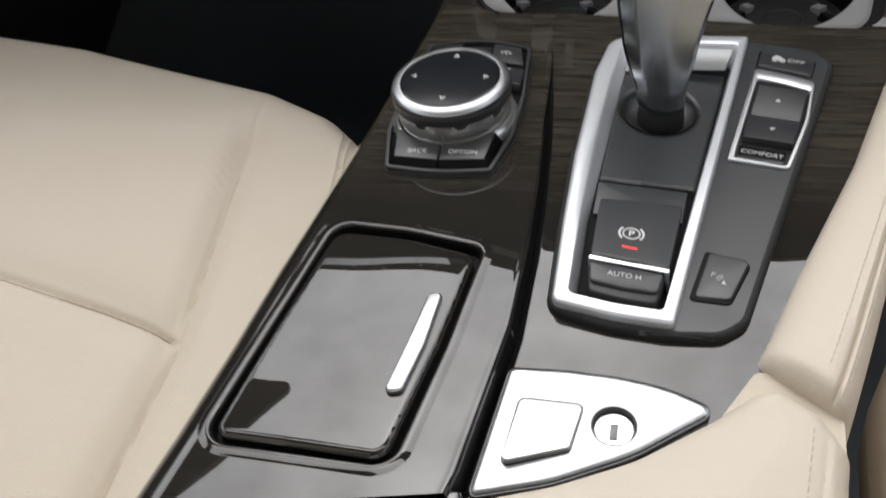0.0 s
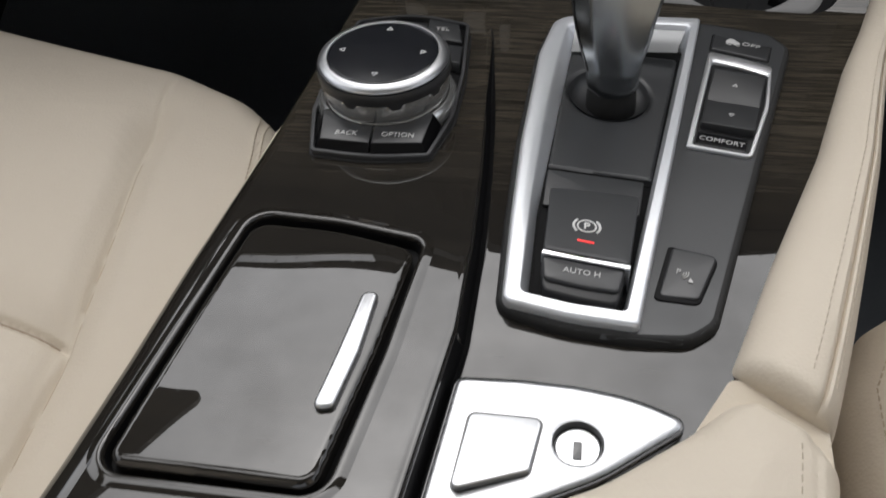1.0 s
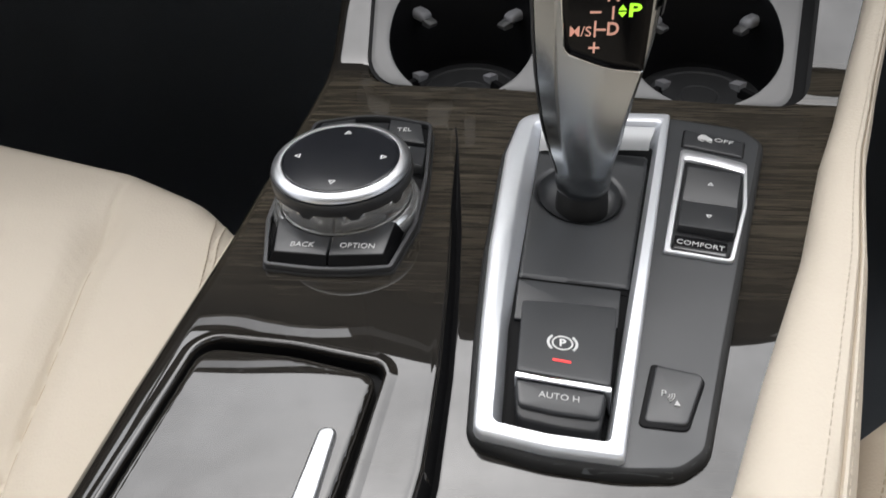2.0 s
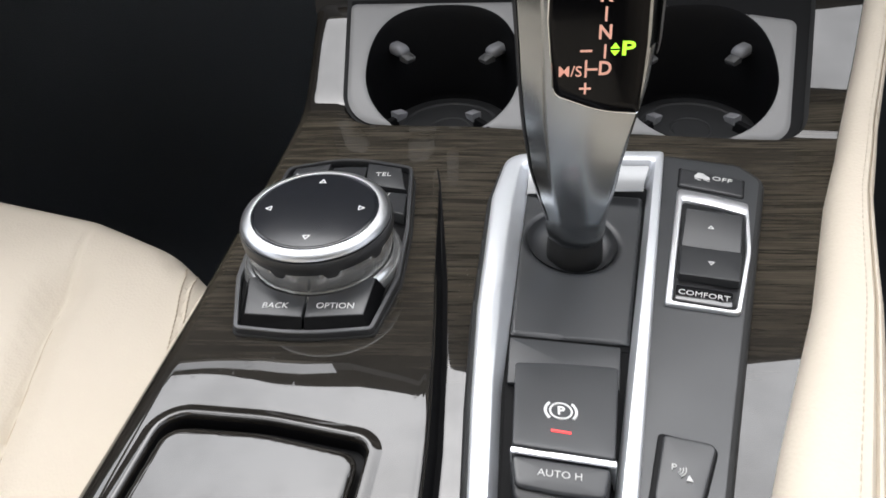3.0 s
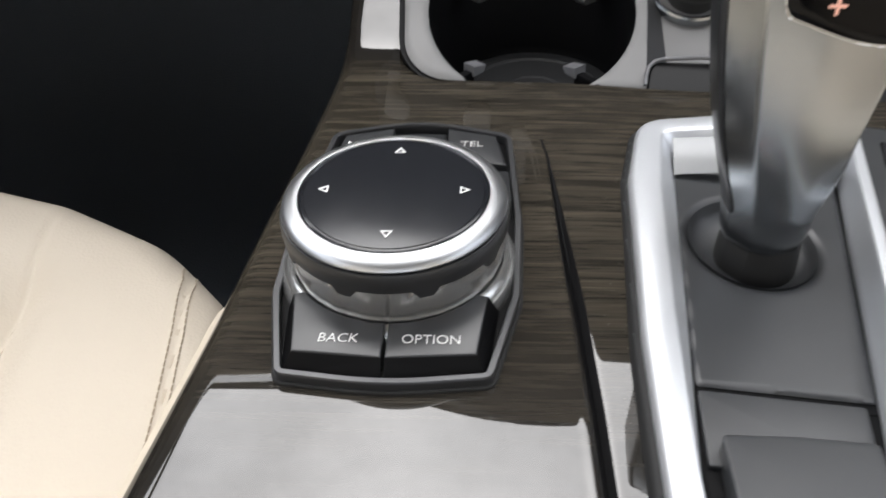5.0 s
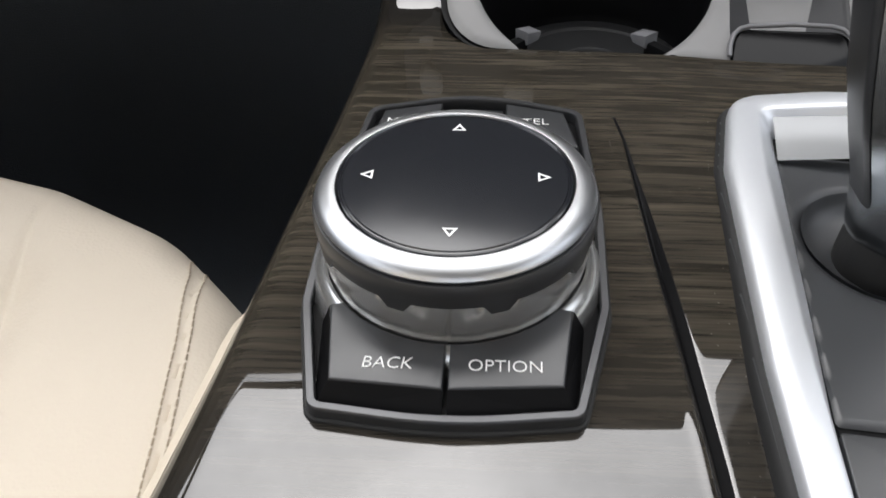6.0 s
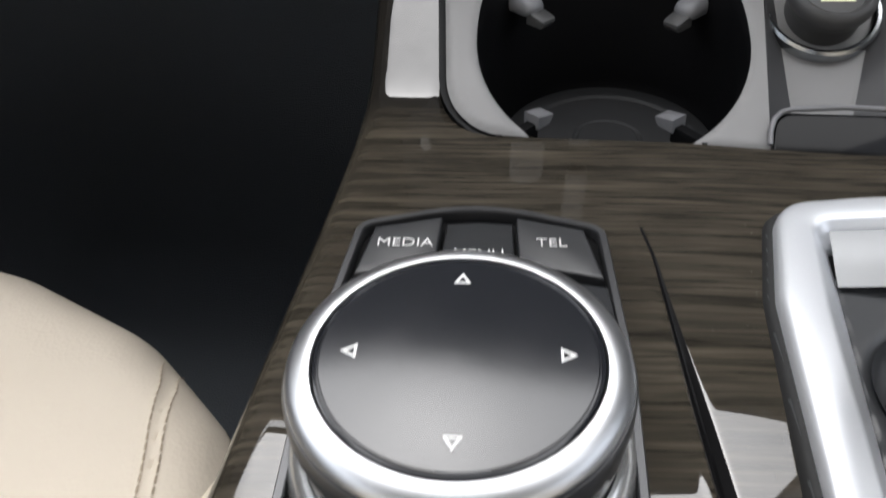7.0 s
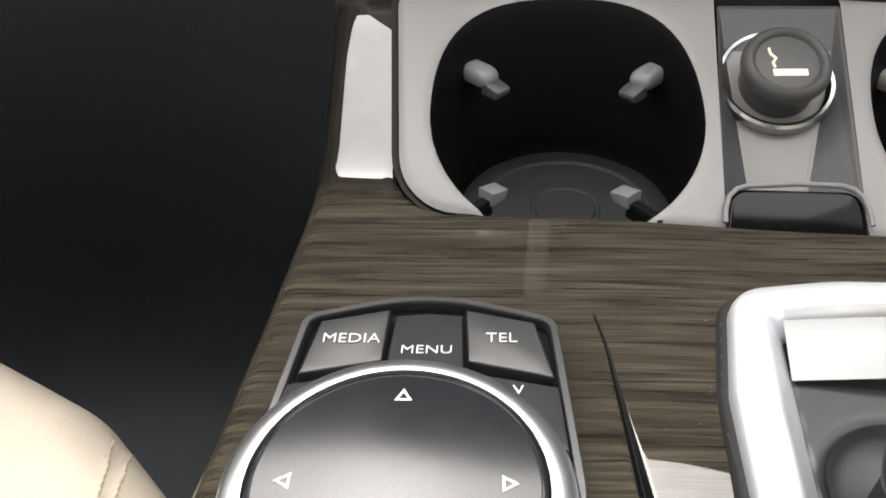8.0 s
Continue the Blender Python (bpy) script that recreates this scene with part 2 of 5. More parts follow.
def inset(pts, d):
    """The counter-clockwise outline moved inwards by d mm."""
    out, m = [], len(pts)
    for i in range(m):
        j, k = i - 1, (i + 1) % m
        while pts[j] == pts[i] and j > -m:
            j -= 1
        while pts[k] == pts[i] and k != i:
            k = (k + 1) % m
        a, p, b = Vector(pts[j]), Vector(pts[i]), Vector(pts[k])
        t0, t1 = (p - a).normalized(), (b - p).normalized()
        n0, n1 = Vector((-t0.y, t0.x)), Vector((-t1.y, t1.x))
        nn = (n0 + n1)
        nn = nn.normalized() if nn.length > 1e-6 else n0
        out.append(tuple(p + nn * (d / max(0.5, nn.dot(n0)))))
    return out


def loft(loops, cap0=False, cap1=True, bm=None):
    """Skins loops of (x, y, z) in mm, each of the same count."""
    bm = bm or bmesh.new()
    vs = [[bm.verts.new((x * MM, y * MM, z * MM)) for x, y, z in lp] for lp in loops]
    n = len(vs[0])
    for a, b in zip(vs, vs[1:]):
        for i in range(n):
            j = (i + 1) % n
            bm.faces.new((a[i], a[j], b[j], b[i]))
    if cap0:
        bm.faces.new(vs[0][::-1])
    if cap1:
        bm.faces.new(vs[-1])
    bmesh.ops.remove_doubles(bm, verts=bm.verts, dist=1e-6)
    return bm


def slab(pts, z0, z1, b=0.6, zf=None, crown=0.0, bm=None):
    """A plate with a rounded upper edge; zf(x, y) adds a height in mm."""
    zf = zf or (lambda x, y: 0.0)
    loops = [[(x, y, z0 + zf(x, y)) for x, y in pts]]
    for k in range(5):
        a = math.pi / 2 * k / 4
        loops.append([(x, y, z1 - b + b * math.sin(a) + zf(x, y)) for x, y in inset(pts, b * (1 - math.cos(a)))])
    if crown:
        cx, cy = sum(p[0] for p in pts) / len(pts), sum(p[1] for p in pts) / len(pts)
        base = inset(pts, b)
        for f in (0.92, 0.8, 0.6, 0.4, 0.2):
            lp = [(cx + (x - cx) * f, cy + (y - cy) * f) for x, y in base]
            loops.append([(x, y, z1 + crown * (1 - f * f) + zf(x, y)) for x, y in lp])
    return loft(loops, True, True, bm)


def frame_ring(outer, inner, z0, z1, b=0.8, depth=4, zf=None):
    """A frame between two outlines of the same count, with soft edges."""
    zf = zf or (lambda x, y: 0.0)

    def at(o, i, f, z):
        return [(p[0] + (q[0] - p[0]) * f, p[1] + (q[1] - p[1]) * f, z + zf(*p)) for p, q in zip(o, i)]
    loops = [at(outer, inner, 0, z0), at(outer, inner, 0, z1 - b), at(outer, inner, 0.04, z1 - 0.4 * b), at(outer, inner, 0.16, z1),
             at(outer, inner, 0.84, z1), at(outer, inner, 0.96, z1 - 0.4 * b), at(outer, inner, 1, z1 - b), at(outer, inner, 1, z1 - depth)]
    return loft(loops, False, False)


def lathe(profile, cx=0, cy=0, n=72, cap0=False, cap1=True, wob=None):
    """Turns (radius, z) in mm round an upright axis."""
    loops = []
    for i, (r, z) in enumerate(profile):
        loops.append([(cx + (r + (wob(i, k) if wob else 0)) * math.cos(2 * math.pi * k / n), cy + (r + (wob(i, k) if wob else 0)) * math.sin(2 * math.pi * k / n), z) for k in range(n)])
    return loft(loops, cap0, cap1)


def tube(points, r, n=8, closed=False):
    """A round rod in mm along points."""
    pts = [Vector(p) for p in points]
    loops = []
    for i, p in enumerate(pts):
        a = pts[i - 1] if i or closed else p
        b = pts[(i + 1) % len(pts)] if i < len(pts) - 1 or closed else p
        t = (b - a).normalized()
        u = t.cross(Vector((0, 0, 1)))
        u = u.normalized() if u.length > 1e-4 else Vector((1, 0, 0))
        v = u.cross(t)
        loops.append([tuple(p + r * (math.cos(2 * math.pi * k / n) * u + math.sin(2 * math.pi * k / n) * v)) for k in range(n)])
    if closed:
        loops.append(loops[0])
    return loft(loops, not closed, not closed)


def box(x0, x1, y0, y1, z0, z1, b=0.5, bm=None):
    return slab(rounded([(x0, y0, b), (x1, y0, b), (x1, y1, b), (x0, y1, b)], 3), z0, z1, b, bm=bm)


def sdf(pts):
    """Signed distance in mm to an outline: below zero inside. Works on arrays."""
    p = np.array(pts)
    q = np.roll(p, -1, axis=0)

    def f(x, y):
        x, y = np.asarray(x, float), np.asarray(y, float)
        best = np.full(x.shape, 1e9)
        inside = np.zeros(x.shape, bool)
        for (x0, y0), (x1, y1) in zip(p, q):
            dx, dy = x1 - x0, y1 - y0
            l2 = dx * dx + dy * dy
            if l2 < 1e-9:
                continue
            h = np.clip(((x - x0) * dx + (y - y0) * dy) / l2, 0, 1)
            best = np.minimum(best, np.hypot(x - x0 - h * dx, y - y0 - h * dy))
            if y1 != y0:
                c = ((y0 > y) != (y1 > y)) & (x < (x1 - x0) * (y - y0) / (y1 - y0) + x0)
                inside ^= c
        return np.where(inside, -best, best)
    return f


def sheet(xs, ys, zf, keep=(), warp=None):
    """A skin z = zf(x, y) in mm over a grid; keep: signed distances that must be above zero, to whose lines the rim is drawn."""
    X, Y = np.meshgrid(np.array(xs, float), np.array(ys, float), indexing="ij")
    if warp:
        X = X + warp(X, Y)
    cx, cy = (X[:-1, :-1] + X[1:, 1:] + X[:-1, 1:] + X[1:, :-1]) / 4, (Y[:-1, :-1] + Y[1:, 1:]) / 2
    on = np.ones(cx.shape, bool)
    for k in keep:
        ok = k(cx, cy) > 0
        rim = np.zeros(X.shape, int)
        tot = np.zeros(X.shape, int)
        for a in (0, 1):
            for b in (0, 1):
                s = (slice(a, a + cx.shape[0]), slice(b, b + cx.shape[1]))
                rim[s] += ok
                tot[s] += 1
        mv = (rim > 0) & (rim < tot)
        for _ in range(3):
            d = k(X[mv], Y[mv])
            e = 0.05
            gx, gy = (k(X[mv] + e, Y[mv]) - d) / e, (k(X[mv], Y[mv] + e) - d) / e
            X[mv] -= d * gx
            Y[mv] -= d * gy
        on &= ok
    Z = zf(X, Y)
    idx = np.arange(X.size).reshape(X.shape)
    i, j = np.nonzero(on)
    quads = np.stack([idx[i, j], idx[i + 1, j], idx[i + 1, j + 1], idx[i, j + 1]], 1)
    used = np.unique(quads)
    remap = np.full(X.size, -1)
    remap[used] = np.arange(len(used))
    verts = np.stack([X.ravel()[used], Y.ravel()[used], Z.ravel()[used]], 1) * MM
    return verts, remap[quads]


def part_sheet(name, data, mat, parent, label="", sharp=50):
    me = bpy.data.meshes.new(name)
    me.from_pydata(data[0].tolist(), [], data[1].tolist())
    me.validate()
    me.shade_smooth()
    me.set_sharp_from_angle(angle=radians(sharp))
    me.materials.append(mat)
    ob = new(name, me)
    if parent:
        ob.parent = parent
        if parent.type == "EMPTY":
            ob.matrix_parent_inverse = Matrix.Translation(parent.location).inverted()
    if label:
        ob["label"] = label
    return ob


def lettering(name, text, at, size, mat, parent, m=None, width=None, shear=0.0, label="", bold=0.0):
    """Raised print, centred at a place in mm; m turns it from the flat."""
    cu = bpy.data.curves.new(name, "FONT")
    cu.body, cu.size, cu.align_x, cu.align_y, cu.extrude, cu.shear = text, size * MM, "CENTER", "CENTER", 0.00008, shear
    cu.resolution_u = 3
    cu.offset = bold * size * MM
    tmp = bpy.data.objects.new(name, cu)
    scene.collection.objects.link(tmp)
    dg = bpy.context.evaluated_depsgraph_get()
    me = bpy.data.meshes.new_from_object(tmp.evaluated_get(dg))
    bpy.data.objects.remove(tmp)
    if width:
        w = max(v.co.x for v in me.vertices) - min(v.co.x for v in me.vertices)
        me.transform(Matrix.Diagonal((width * MM / w, 1, 1, 1)))
    me.transform(Matrix.Translation(Vector(at) * MM) @ (m or Matrix()))
    me.materials.clear()
    me.materials.append(mat)
    ob = new(name, me)
    ob.parent = parent
    if parent.type == "EMPTY":
        ob.matrix_parent_inverse = Matrix.Translation(parent.location).inverted()
    if label:
        ob["label"] = label
    return ob


def smooth(a, b, x):
    t = np.clip((np.asarray(x, float) - a) / (b - a), 0, 1)
    return t * t * (3 - 2 * t)


# ---- cabin and outside ----
def plain_box(name, x0, x1, y0, y1, z0, z1, mat, label, category, b=20):
    return tagged(part(name, box(x0, x1, y0, y1, z0, z1, b), mat), label, category, kind="structure")


gb = bmesh.new()
bmesh.ops.create_grid(gb, x_segments=8, y_segments=8, size=150)
bmesh.ops.translate(gb, verts=gb.verts, vec=(0, 0, -0.75))
tagged(part("ground", gb, ASPHALT), "grey asphalt ground outside the car", "ground", kind="structure")
FLOOR = [(-1400, -400), (420, -400), (540, -394), (640, -374), (730, -336), (800, -280), (850, -200), (872, -110), (878, 0), (880, 300), (900, 300), (900, -440), (-1400, -440)]
bm = loft([[(x, y, z) for y, z in FLOOR] for x in (-720, -400, 0, 400, 920)], True, True)
tagged(part("floor", bm, CARPET), "black carpeted car floor and toe board", "floor", kind="structure")
plain_box("door_1", -760, -722, -1400, 900, -440, 330, DASH, "black door trim of the passenger side", "door", 12)
plain_box("door_2", 922, 960, -1400, 900, -440, 330, DASH, "black door trim of the driver side", "door", 12)
plain_box("wall_rear", -720, 920, -1440, -1402, -440, 300, DASH, "plain dark rear wall of the cabin", "wall", 12)
# Roof is out of view; its added opening is sized for the cabin light.
roof_out = rounded([(-740, -1420, 120), (940, -1420, 120), (930, 225, 12), (-730, 225, 12)], 8)
roof_in = rounded([(-640, -115, 60), (820, -115, 60), (820, 110, 60), (-640, 110, 60)], 8)
roof = frame_ring(roof_out, roof_in, 800, 850, 20, 50)
for x0, x1 in ((-730, -620), (800, 930)):
    box(x0, x1, 223, 1100, 800, 850, 12, roof)
box(-620, 800, 1010, 1100, 800, 850, 12, roof)
tagged(part("ceiling", roof, LINER), "unseen grey headliner ending at the windscreen, with an opening added for light", "ceiling", kind="structure")
for px, py, qx, qy in ((-740, 890, -690, 1040), (940, 890, 890, 1040), (-740, -1400, -720, -1360), (940, -1400, 920, -1360)):
    pb = tube([(px, py, 320), ((px + qx) / 2, (py + qy) / 2, 580), (qx, qy, 805)], 28, 12)
    tagged(part("pillar", pb, LINER), "grey roof pillar of the car", "pillar", kind="structure")

# Unseen visor, added and cut to mirror as a dark patch in the lid.
visor = thing("sun_visor", (-0.58, 0.25, 0.79), "unseen grey visor under the headliner, added for the lid's dark reflection", "sun visor")
vis = rounded([(-745, 228, 12), (-530, 228, 12), (-415, 404, 22), (-560, 424, 60), (-735, 404, 30)], 6)
part("visor_board", slab(vis, 772, 790, 6, lambda x, y: -0.12 * (y - 228)), LINER, visor)
part("hinge_rod", tube([(-745, 230, 788), (-640, 230, 790), (-535, 230, 788)], 6, 10), LINER, visor)

dash = thing("dashboard", (0.1, 0.5, -0.1), "black grained dashboard with a centre stack", "dashboard")


def dash_profile(x):
    """Section of the dashboard: a trim ledge below the pad before the passenger, a hood over the screen in the middle."""
    k = float(smooth(-70, 50, x))
    pad_top = 290 + float(np.interp(x, [-715, -300, -122, 0, 40], [4, 6, 13, 22, 26]))
    hood = float(np.interp(x, [60, 200, 320, 500, 915], [58, 50, 14, 0, 0]))
    side = [(231, 244), (231.5, 278), (243, 296), (256, 298), (256, pad_top + 18), (272, pad_top + 28)]
    mid = [(207, 222 + hood * 0.6), (207.5, 232 + hood), (209, 238 + hood), (212, 243 + hood), (216, 246 + hood), (232, 251 + hood)]
    edge = [(p[0] + (q[0] - p[0]) * k, p[1] + (q[1] - p[1]) * k) for p, q in zip(side, mid)]
    return [(560, 30), (400, 80), (300, 120), (236, 165)] + edge + [(420, 300), (860, 300), (860, 30)]


loops = [[(x, y, z) for y, z in dash_profile(x)] for x in (-715, -500, -300, -240, -170, -115, -60, -20, 0, 20, 40, 60, 130, 200, 260, 320, 500, 700, 915)]
part("dash_body", loft(loops, True, True), DASH, dash, smooth=False)
part("trim_strip", loft([[(x, 230.0, 278), (x, 241.5, 297.2), (x, 243.4, 296.2), (x, 232, 276.5)] for x in (-712, -300, -120, -75)], True, True), SATIN, dash, "silver trim strip along the dashboard")
stack = [(178, -60), (178, 42), (183, 62), (200, 205), (260, 210), (260, -60)]
part("console_front", loft([[(x, y, z) for y, z in stack] for x in (-33, -30, 230, 236)], True, True), PLASTIC, dash, smooth=False)
# Unseen blocks, added to mirror as pale patches in the lacquer.
for x0, x1, z0, z1 in ((-27, -15, 56, 67), (9, 22, 60, 74), (31, 39, 70, 100)):
    part("key", slab(rounded([(x0, z0, 4), (x1, z0, 4), (x1, z1, 4), (x0, z1, 4)], 5), -4, 5, 2), PATCH_SILVER, dash, "unseen grey block added for a pale reflection in the wood").data.transform(Matrix.Translation((0, 0.184, 0)) @ Matrix.Rotation(radians(90), 4, "X"))

# ---- centre console ----
RIDGE_Y, RIDGE_X = [-230, -195, -130, -87, -45, -10, 30, 55, 68, 90], [33, 40, 47, 47.5, 46, 43.8, 40.7, 38.6, 36.4, 33]
EDGE_Y, EDGE_X = [-230, -190, -150, -105, -60, -20, 20, 60, 100, 130, 180, 230], [-72, -67, -62, -57.5, -52, -47, -43, -39, -35.5, -33, -33, -33]
WL = np.polyfit([-230, -190, -130, -80, -40, 0, 40, 70, 110], [14.2, 12.8, 10.4, 8.6, 7.4, 6.5, 5.9, 5.6, 5.5], 4)
SLOPE = 0.5


def bend(x):
    """Where the top turns up towards the dashboard."""
    x = np.asarray(x, float)
    return 106.5 - 0.062 * (x + 10) + 9.5 * smooth(8, -3, x)


def rise(y, x=0.0):
    d = np.asarray(y, float) - bend(x)
    s = np.interp(x, [-14, 2], [9.0, 3.0])
    return SLOPE * (d + np.sqrt(d * d + s * s)) / 2


def left_z(y):
    return np.polyval(WL, np.minimum(y, 105))


def right_z(y, x=100.0):
    """The driver half: nearly level, coming up to the other half at the front."""
    x = np.asarray(x, float)
    front = 5.6 - 1.6 * smooth(46, 95, x) - 2.5 * smooth(95, 190, x)
    up = smooth(-60, 70, y)
    return (1.6 + 2.9 * (1 - smooth(-215, -125, y))) * (1 - up) + front * up


def groove_half(y):
    """Half the width of the painted groove shade, which tapers out towards the front."""
    return 0.4 + 2.4 * smooth(66, -15, y)


def wood_z(x, y):
    """Height of the lacquered top in mm: the left half climbs to the rear and ends in a step."""
    xr = np.interp(y, RIDGE_Y, RIDGE_X)
    zl, zr = left_z(y), right_z(y, x)
    t = smooth(0, 3.4, x - xr)
    on = smooth(70, 52, y)
    lip = 0.15 * np.exp(-((x - xr + 0.9) / 1.1) ** 2) * on
    gap = 1.8 * np.exp(-((x - xr - 2.3) / (0.5 * groove_half(y))) ** 2) * smooth(62, 5, y)
    z = zl * (1 - t) + zr * t + lip - gap
    r = np.interp(y, [-190, -120, 20], [17.0, 13.0, 7.2])
    d = np.clip(x - np.interp(y, EDGE_Y, EDGE_X), 0, r)
    z = z - 0.9 * (r - np.sqrt(np.maximum(0, r * r - (r - d) ** 2)))
    return z + rise(y, x)


def follow(x, y):
    """Bends the grid so that its lines run along the step and the outer edge."""
    w = smooth(5, 34, x) * smooth(100, 60, x)
    v = smooth(-8, -30, x)
    return w * (np.interp(y, RIDGE_Y, RIDGE_X) - 46) + v * (np.interp(y, EDGE_Y, EDGE_X) + 50)


console = thing("centre_console", (0.09, 0.0, -0.4), "centre console with dark lacquered wood veneer top and cream leather sides", "console")

LID_HOLE = rounded([(-51, -195, 9), (19, -196, 9), (26.2, -142, 80), (30.4, -88.5, 6), (-3, -81.3, 80), (-37.2, -78.6, 9)], 8)
TRAY_OUT = rounded([(-9.0, 107.0, 17), (204, 94.0, 14), (221, 176, 2), (-12.5, 176, 2)], 8)
tray_gap = inset(TRAY_OUT, -1.8)
BODY = [(-90, 240), (-90, -229), (-72, -225), (-20, -215), (38, -203), (60, -215), (100, -190), (140, -150), (152, -127), (167, -86), (191, -22), (211, 40), (226, 77), (246, 130), (276, 240)]
body_s, trayg_s = sdf(BODY), sdf(tray_gap)


rim_cut = sdf(inset(LID_HOLE, -3.4))
FOOT = (96.5, 19.0)
BO = rounded([(60.8, -114.4, 5), (84, -119.8, 60), (107.0, -122, 2.5), (138.6, 72.4, 1.5), (94, 74.0, 60), (69.8, 70.6, 11), (63.8, 40, 20), (60.4, -25, 40), (60.1, -70, 40)], 12)
BI = rounded([(70.3, -108.0, 2.5), (84, -111.2, 60), (100.6, -113.0, 2.0), (130.8, 60.0, 2.5), (100, 61.0, 60), (79.8, 59.6, 2.5), (77.5, 34, 20), (73.9, -8, 40), (71.0, -60, 40)], 12)
foot_cut = sdf(inset(BI, -3.0))
xs = np.concatenate([np.arange(-50, -20, 0.7), np.arange(-20, 38, 1.0), np.arange(38, 54, 0.4), np.arange(54, 262, 2.0)])
ys = np.concatenate([np.arange(-226, -70, 1.2), np.arange(-70, 90, 1.6), np.arange(90, 122, 0.8), np.arange(122, 182, 1.6)])
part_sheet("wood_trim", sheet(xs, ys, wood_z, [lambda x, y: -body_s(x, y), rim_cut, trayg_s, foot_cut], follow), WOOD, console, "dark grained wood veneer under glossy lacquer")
# Black ribbon laid on the step for its shaded groove and dark face.
joint = []
for y in np.linspace(66, -200, 110):
    half = float(groove_half(y))
    xc = float(np.interp(y, RIDGE_Y, RIDGE_X)) + 2.3
    row = [(xc + f * half, y, float(wood_z(xc + f * half, y)) + (0.14 if abs(f) < 0.9 else -0.25)) for f in (-1.0, -0.8, -0.5, -0.2, 0.0, 0.2, 0.5, 0.8, 1.0)]
    joint.append(row + [(xc, y, row[4][2] - 2.0)])
part("joint", loft(joint, True, True), WELLBLACK, console, "black ribbon for the shaded groove along the step in the wood")
rim_pts = dense(LID_HOLE, 3)
rim_loops = []
for d, dz in ((-5.2, -0.12), (-4.2, 0.1), (-3.0, 0.42), (-1.8, 0.66), (-0.9, 0.7), (-0.3, 0.4), (0.1, -0.4), (0.3, -1.5)):
    rim_loops.append([(x, y, float(wood_z(x, y)) + dz) for x, y in inset(rim_pts, d)])
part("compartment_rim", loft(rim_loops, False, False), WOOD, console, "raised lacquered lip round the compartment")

# dark sides and the rear end of the veneer
side = [[(np.interp(y, EDGE_Y, EDGE_X) + ox, y, z) for y in np.linspace(-230, 560, 100)] for ox, z in ((0.3, 0), (-1.0, -14), (-3, -40), (-3, -400))]
bm = bmesh.new()
for a, b in zip(side, side[1:]):
    for i in range(99):
        q = [a[i], a[i + 1], b[i + 1], b[i]]
        if a is side[0]:
            q[0], q[1] = (q[0][0], q[0][1], float(wood_z(q[0][0], q[0][1]))), (q[1][0], q[1][1], float(wood_z(q[1][0], q[1][1])))
        bm.faces.new([bm.verts.new((x * MM, y * MM, z * MM)) for x, y, z in q])
bmesh.ops.remove_doubles(bm, verts=bm.verts, dist=1e-5)
part("side_panel", bm, PLASTIC, console, "black plastic flank below the wood")
bm = slab(rounded([(-75, -236, 3), (45, -214, 3), (43, -199, 2), (-70, -221, 2)], 4), -40, 11, 2)
part("end_cap", bm, GLOSS, console, "gloss black strip behind the wood")
loops = []
for y in np.linspace(-240, 14, 40):
    x, k = float(np.interp(y, EDGE_Y, EDGE_X)), float(smooth(14, -10, y))
    loops.append([(x - 1.2, y, -60), (x - 1.2, y, -6 - 6 * (1 - k)), (x - 1.8 - 0.8 * k, y, -3.5 - 6 * (1 - k)), (x - 3.0 - 2 * k, y, -5 - 6 * (1 - k)), (x - 5 - 3 * k, y, -16), (x - 6 - 4 * k, y, -60)])
part("knee_pad", loft(loops, True, True), CREAM_SIDE, console, "cream leather flank beside the passenger seat")

# cream pad along the driver side
PAD_Y = [-150, -127, -86, -22, 40, 77, 130, 235, 300]
PAD_X = [129, 138.5, 153.5, 179, 199, 213.5, 232, 265, 290]
PAD_W = [0.9, 0.9, 0.85, 0.72, 0.62, 0.56, 0.5, 0.48, 0.48]
pad_prof = [(-0.5, -8), (-0.3, 1), (1.0, 5), (4, 8.6), (9, 10.8), (15, 11.8), (20.5, 11.8), (23.2, 11.5), (24.1, 10.6), (24.8, 9.0), (25.5, 10.5), (26.4, 10.4), (28.4, 7.8), (30.2, 3), (31.2, -6), (32, -25), (32, -200)]


def pad_at(y, u, h):
    w = float(np.interp(y, PAD_Y, PAD_W))
    yy = y - 20 * (u / 30) * float(smooth(40, -120, y))
    x = float(np.interp(y, PAD_Y, PAD_X)) + u * w
    return (x, yy, h + float(rise(y, x)) * 0.9 + float(right_z(y, 190)))


loops = []
for y in [-133.5, -133.2, -132.5, -131.5, -130.3, -128.9, -127.1, -124.5, -120, -115] + list(np.linspace(-110, 280, 66)):
    k = min(1.0, (y + 133.5) / 6)
    k = 0.5 + 0.5 * math.sqrt(1 - (1 - k) ** 2)
    loops.append([pad_at(y, u, -8 + (h + 8) * k if h > -8 else h) for u, h in pad_prof])
bm = bmesh.new()
vs = [[bm.verts.new(Vector(p) * MM) for p in lp] for lp in loops]
for a, b in zip(vs, vs[1:]):
    for i in range(len(a) - 1):
        bm.faces.new((a[i], a[i + 1], b[i + 1], b[i]))
bm.faces.new(vs[0])
side_pad = part("side_pad", bm, CREAM, console, "cream leather pad with a double-stitched edge")


part("pad_base", slab(rounded([(122, -162, 3), (136.4, -137, 2), (150, -140, 6), (161, -151, 6), (160, -172, 3), (140, -182, 3)], 4), -8, 2.4, 1.6), CREAM_SIDE, console, "cream leather web between the pad and the armrest")


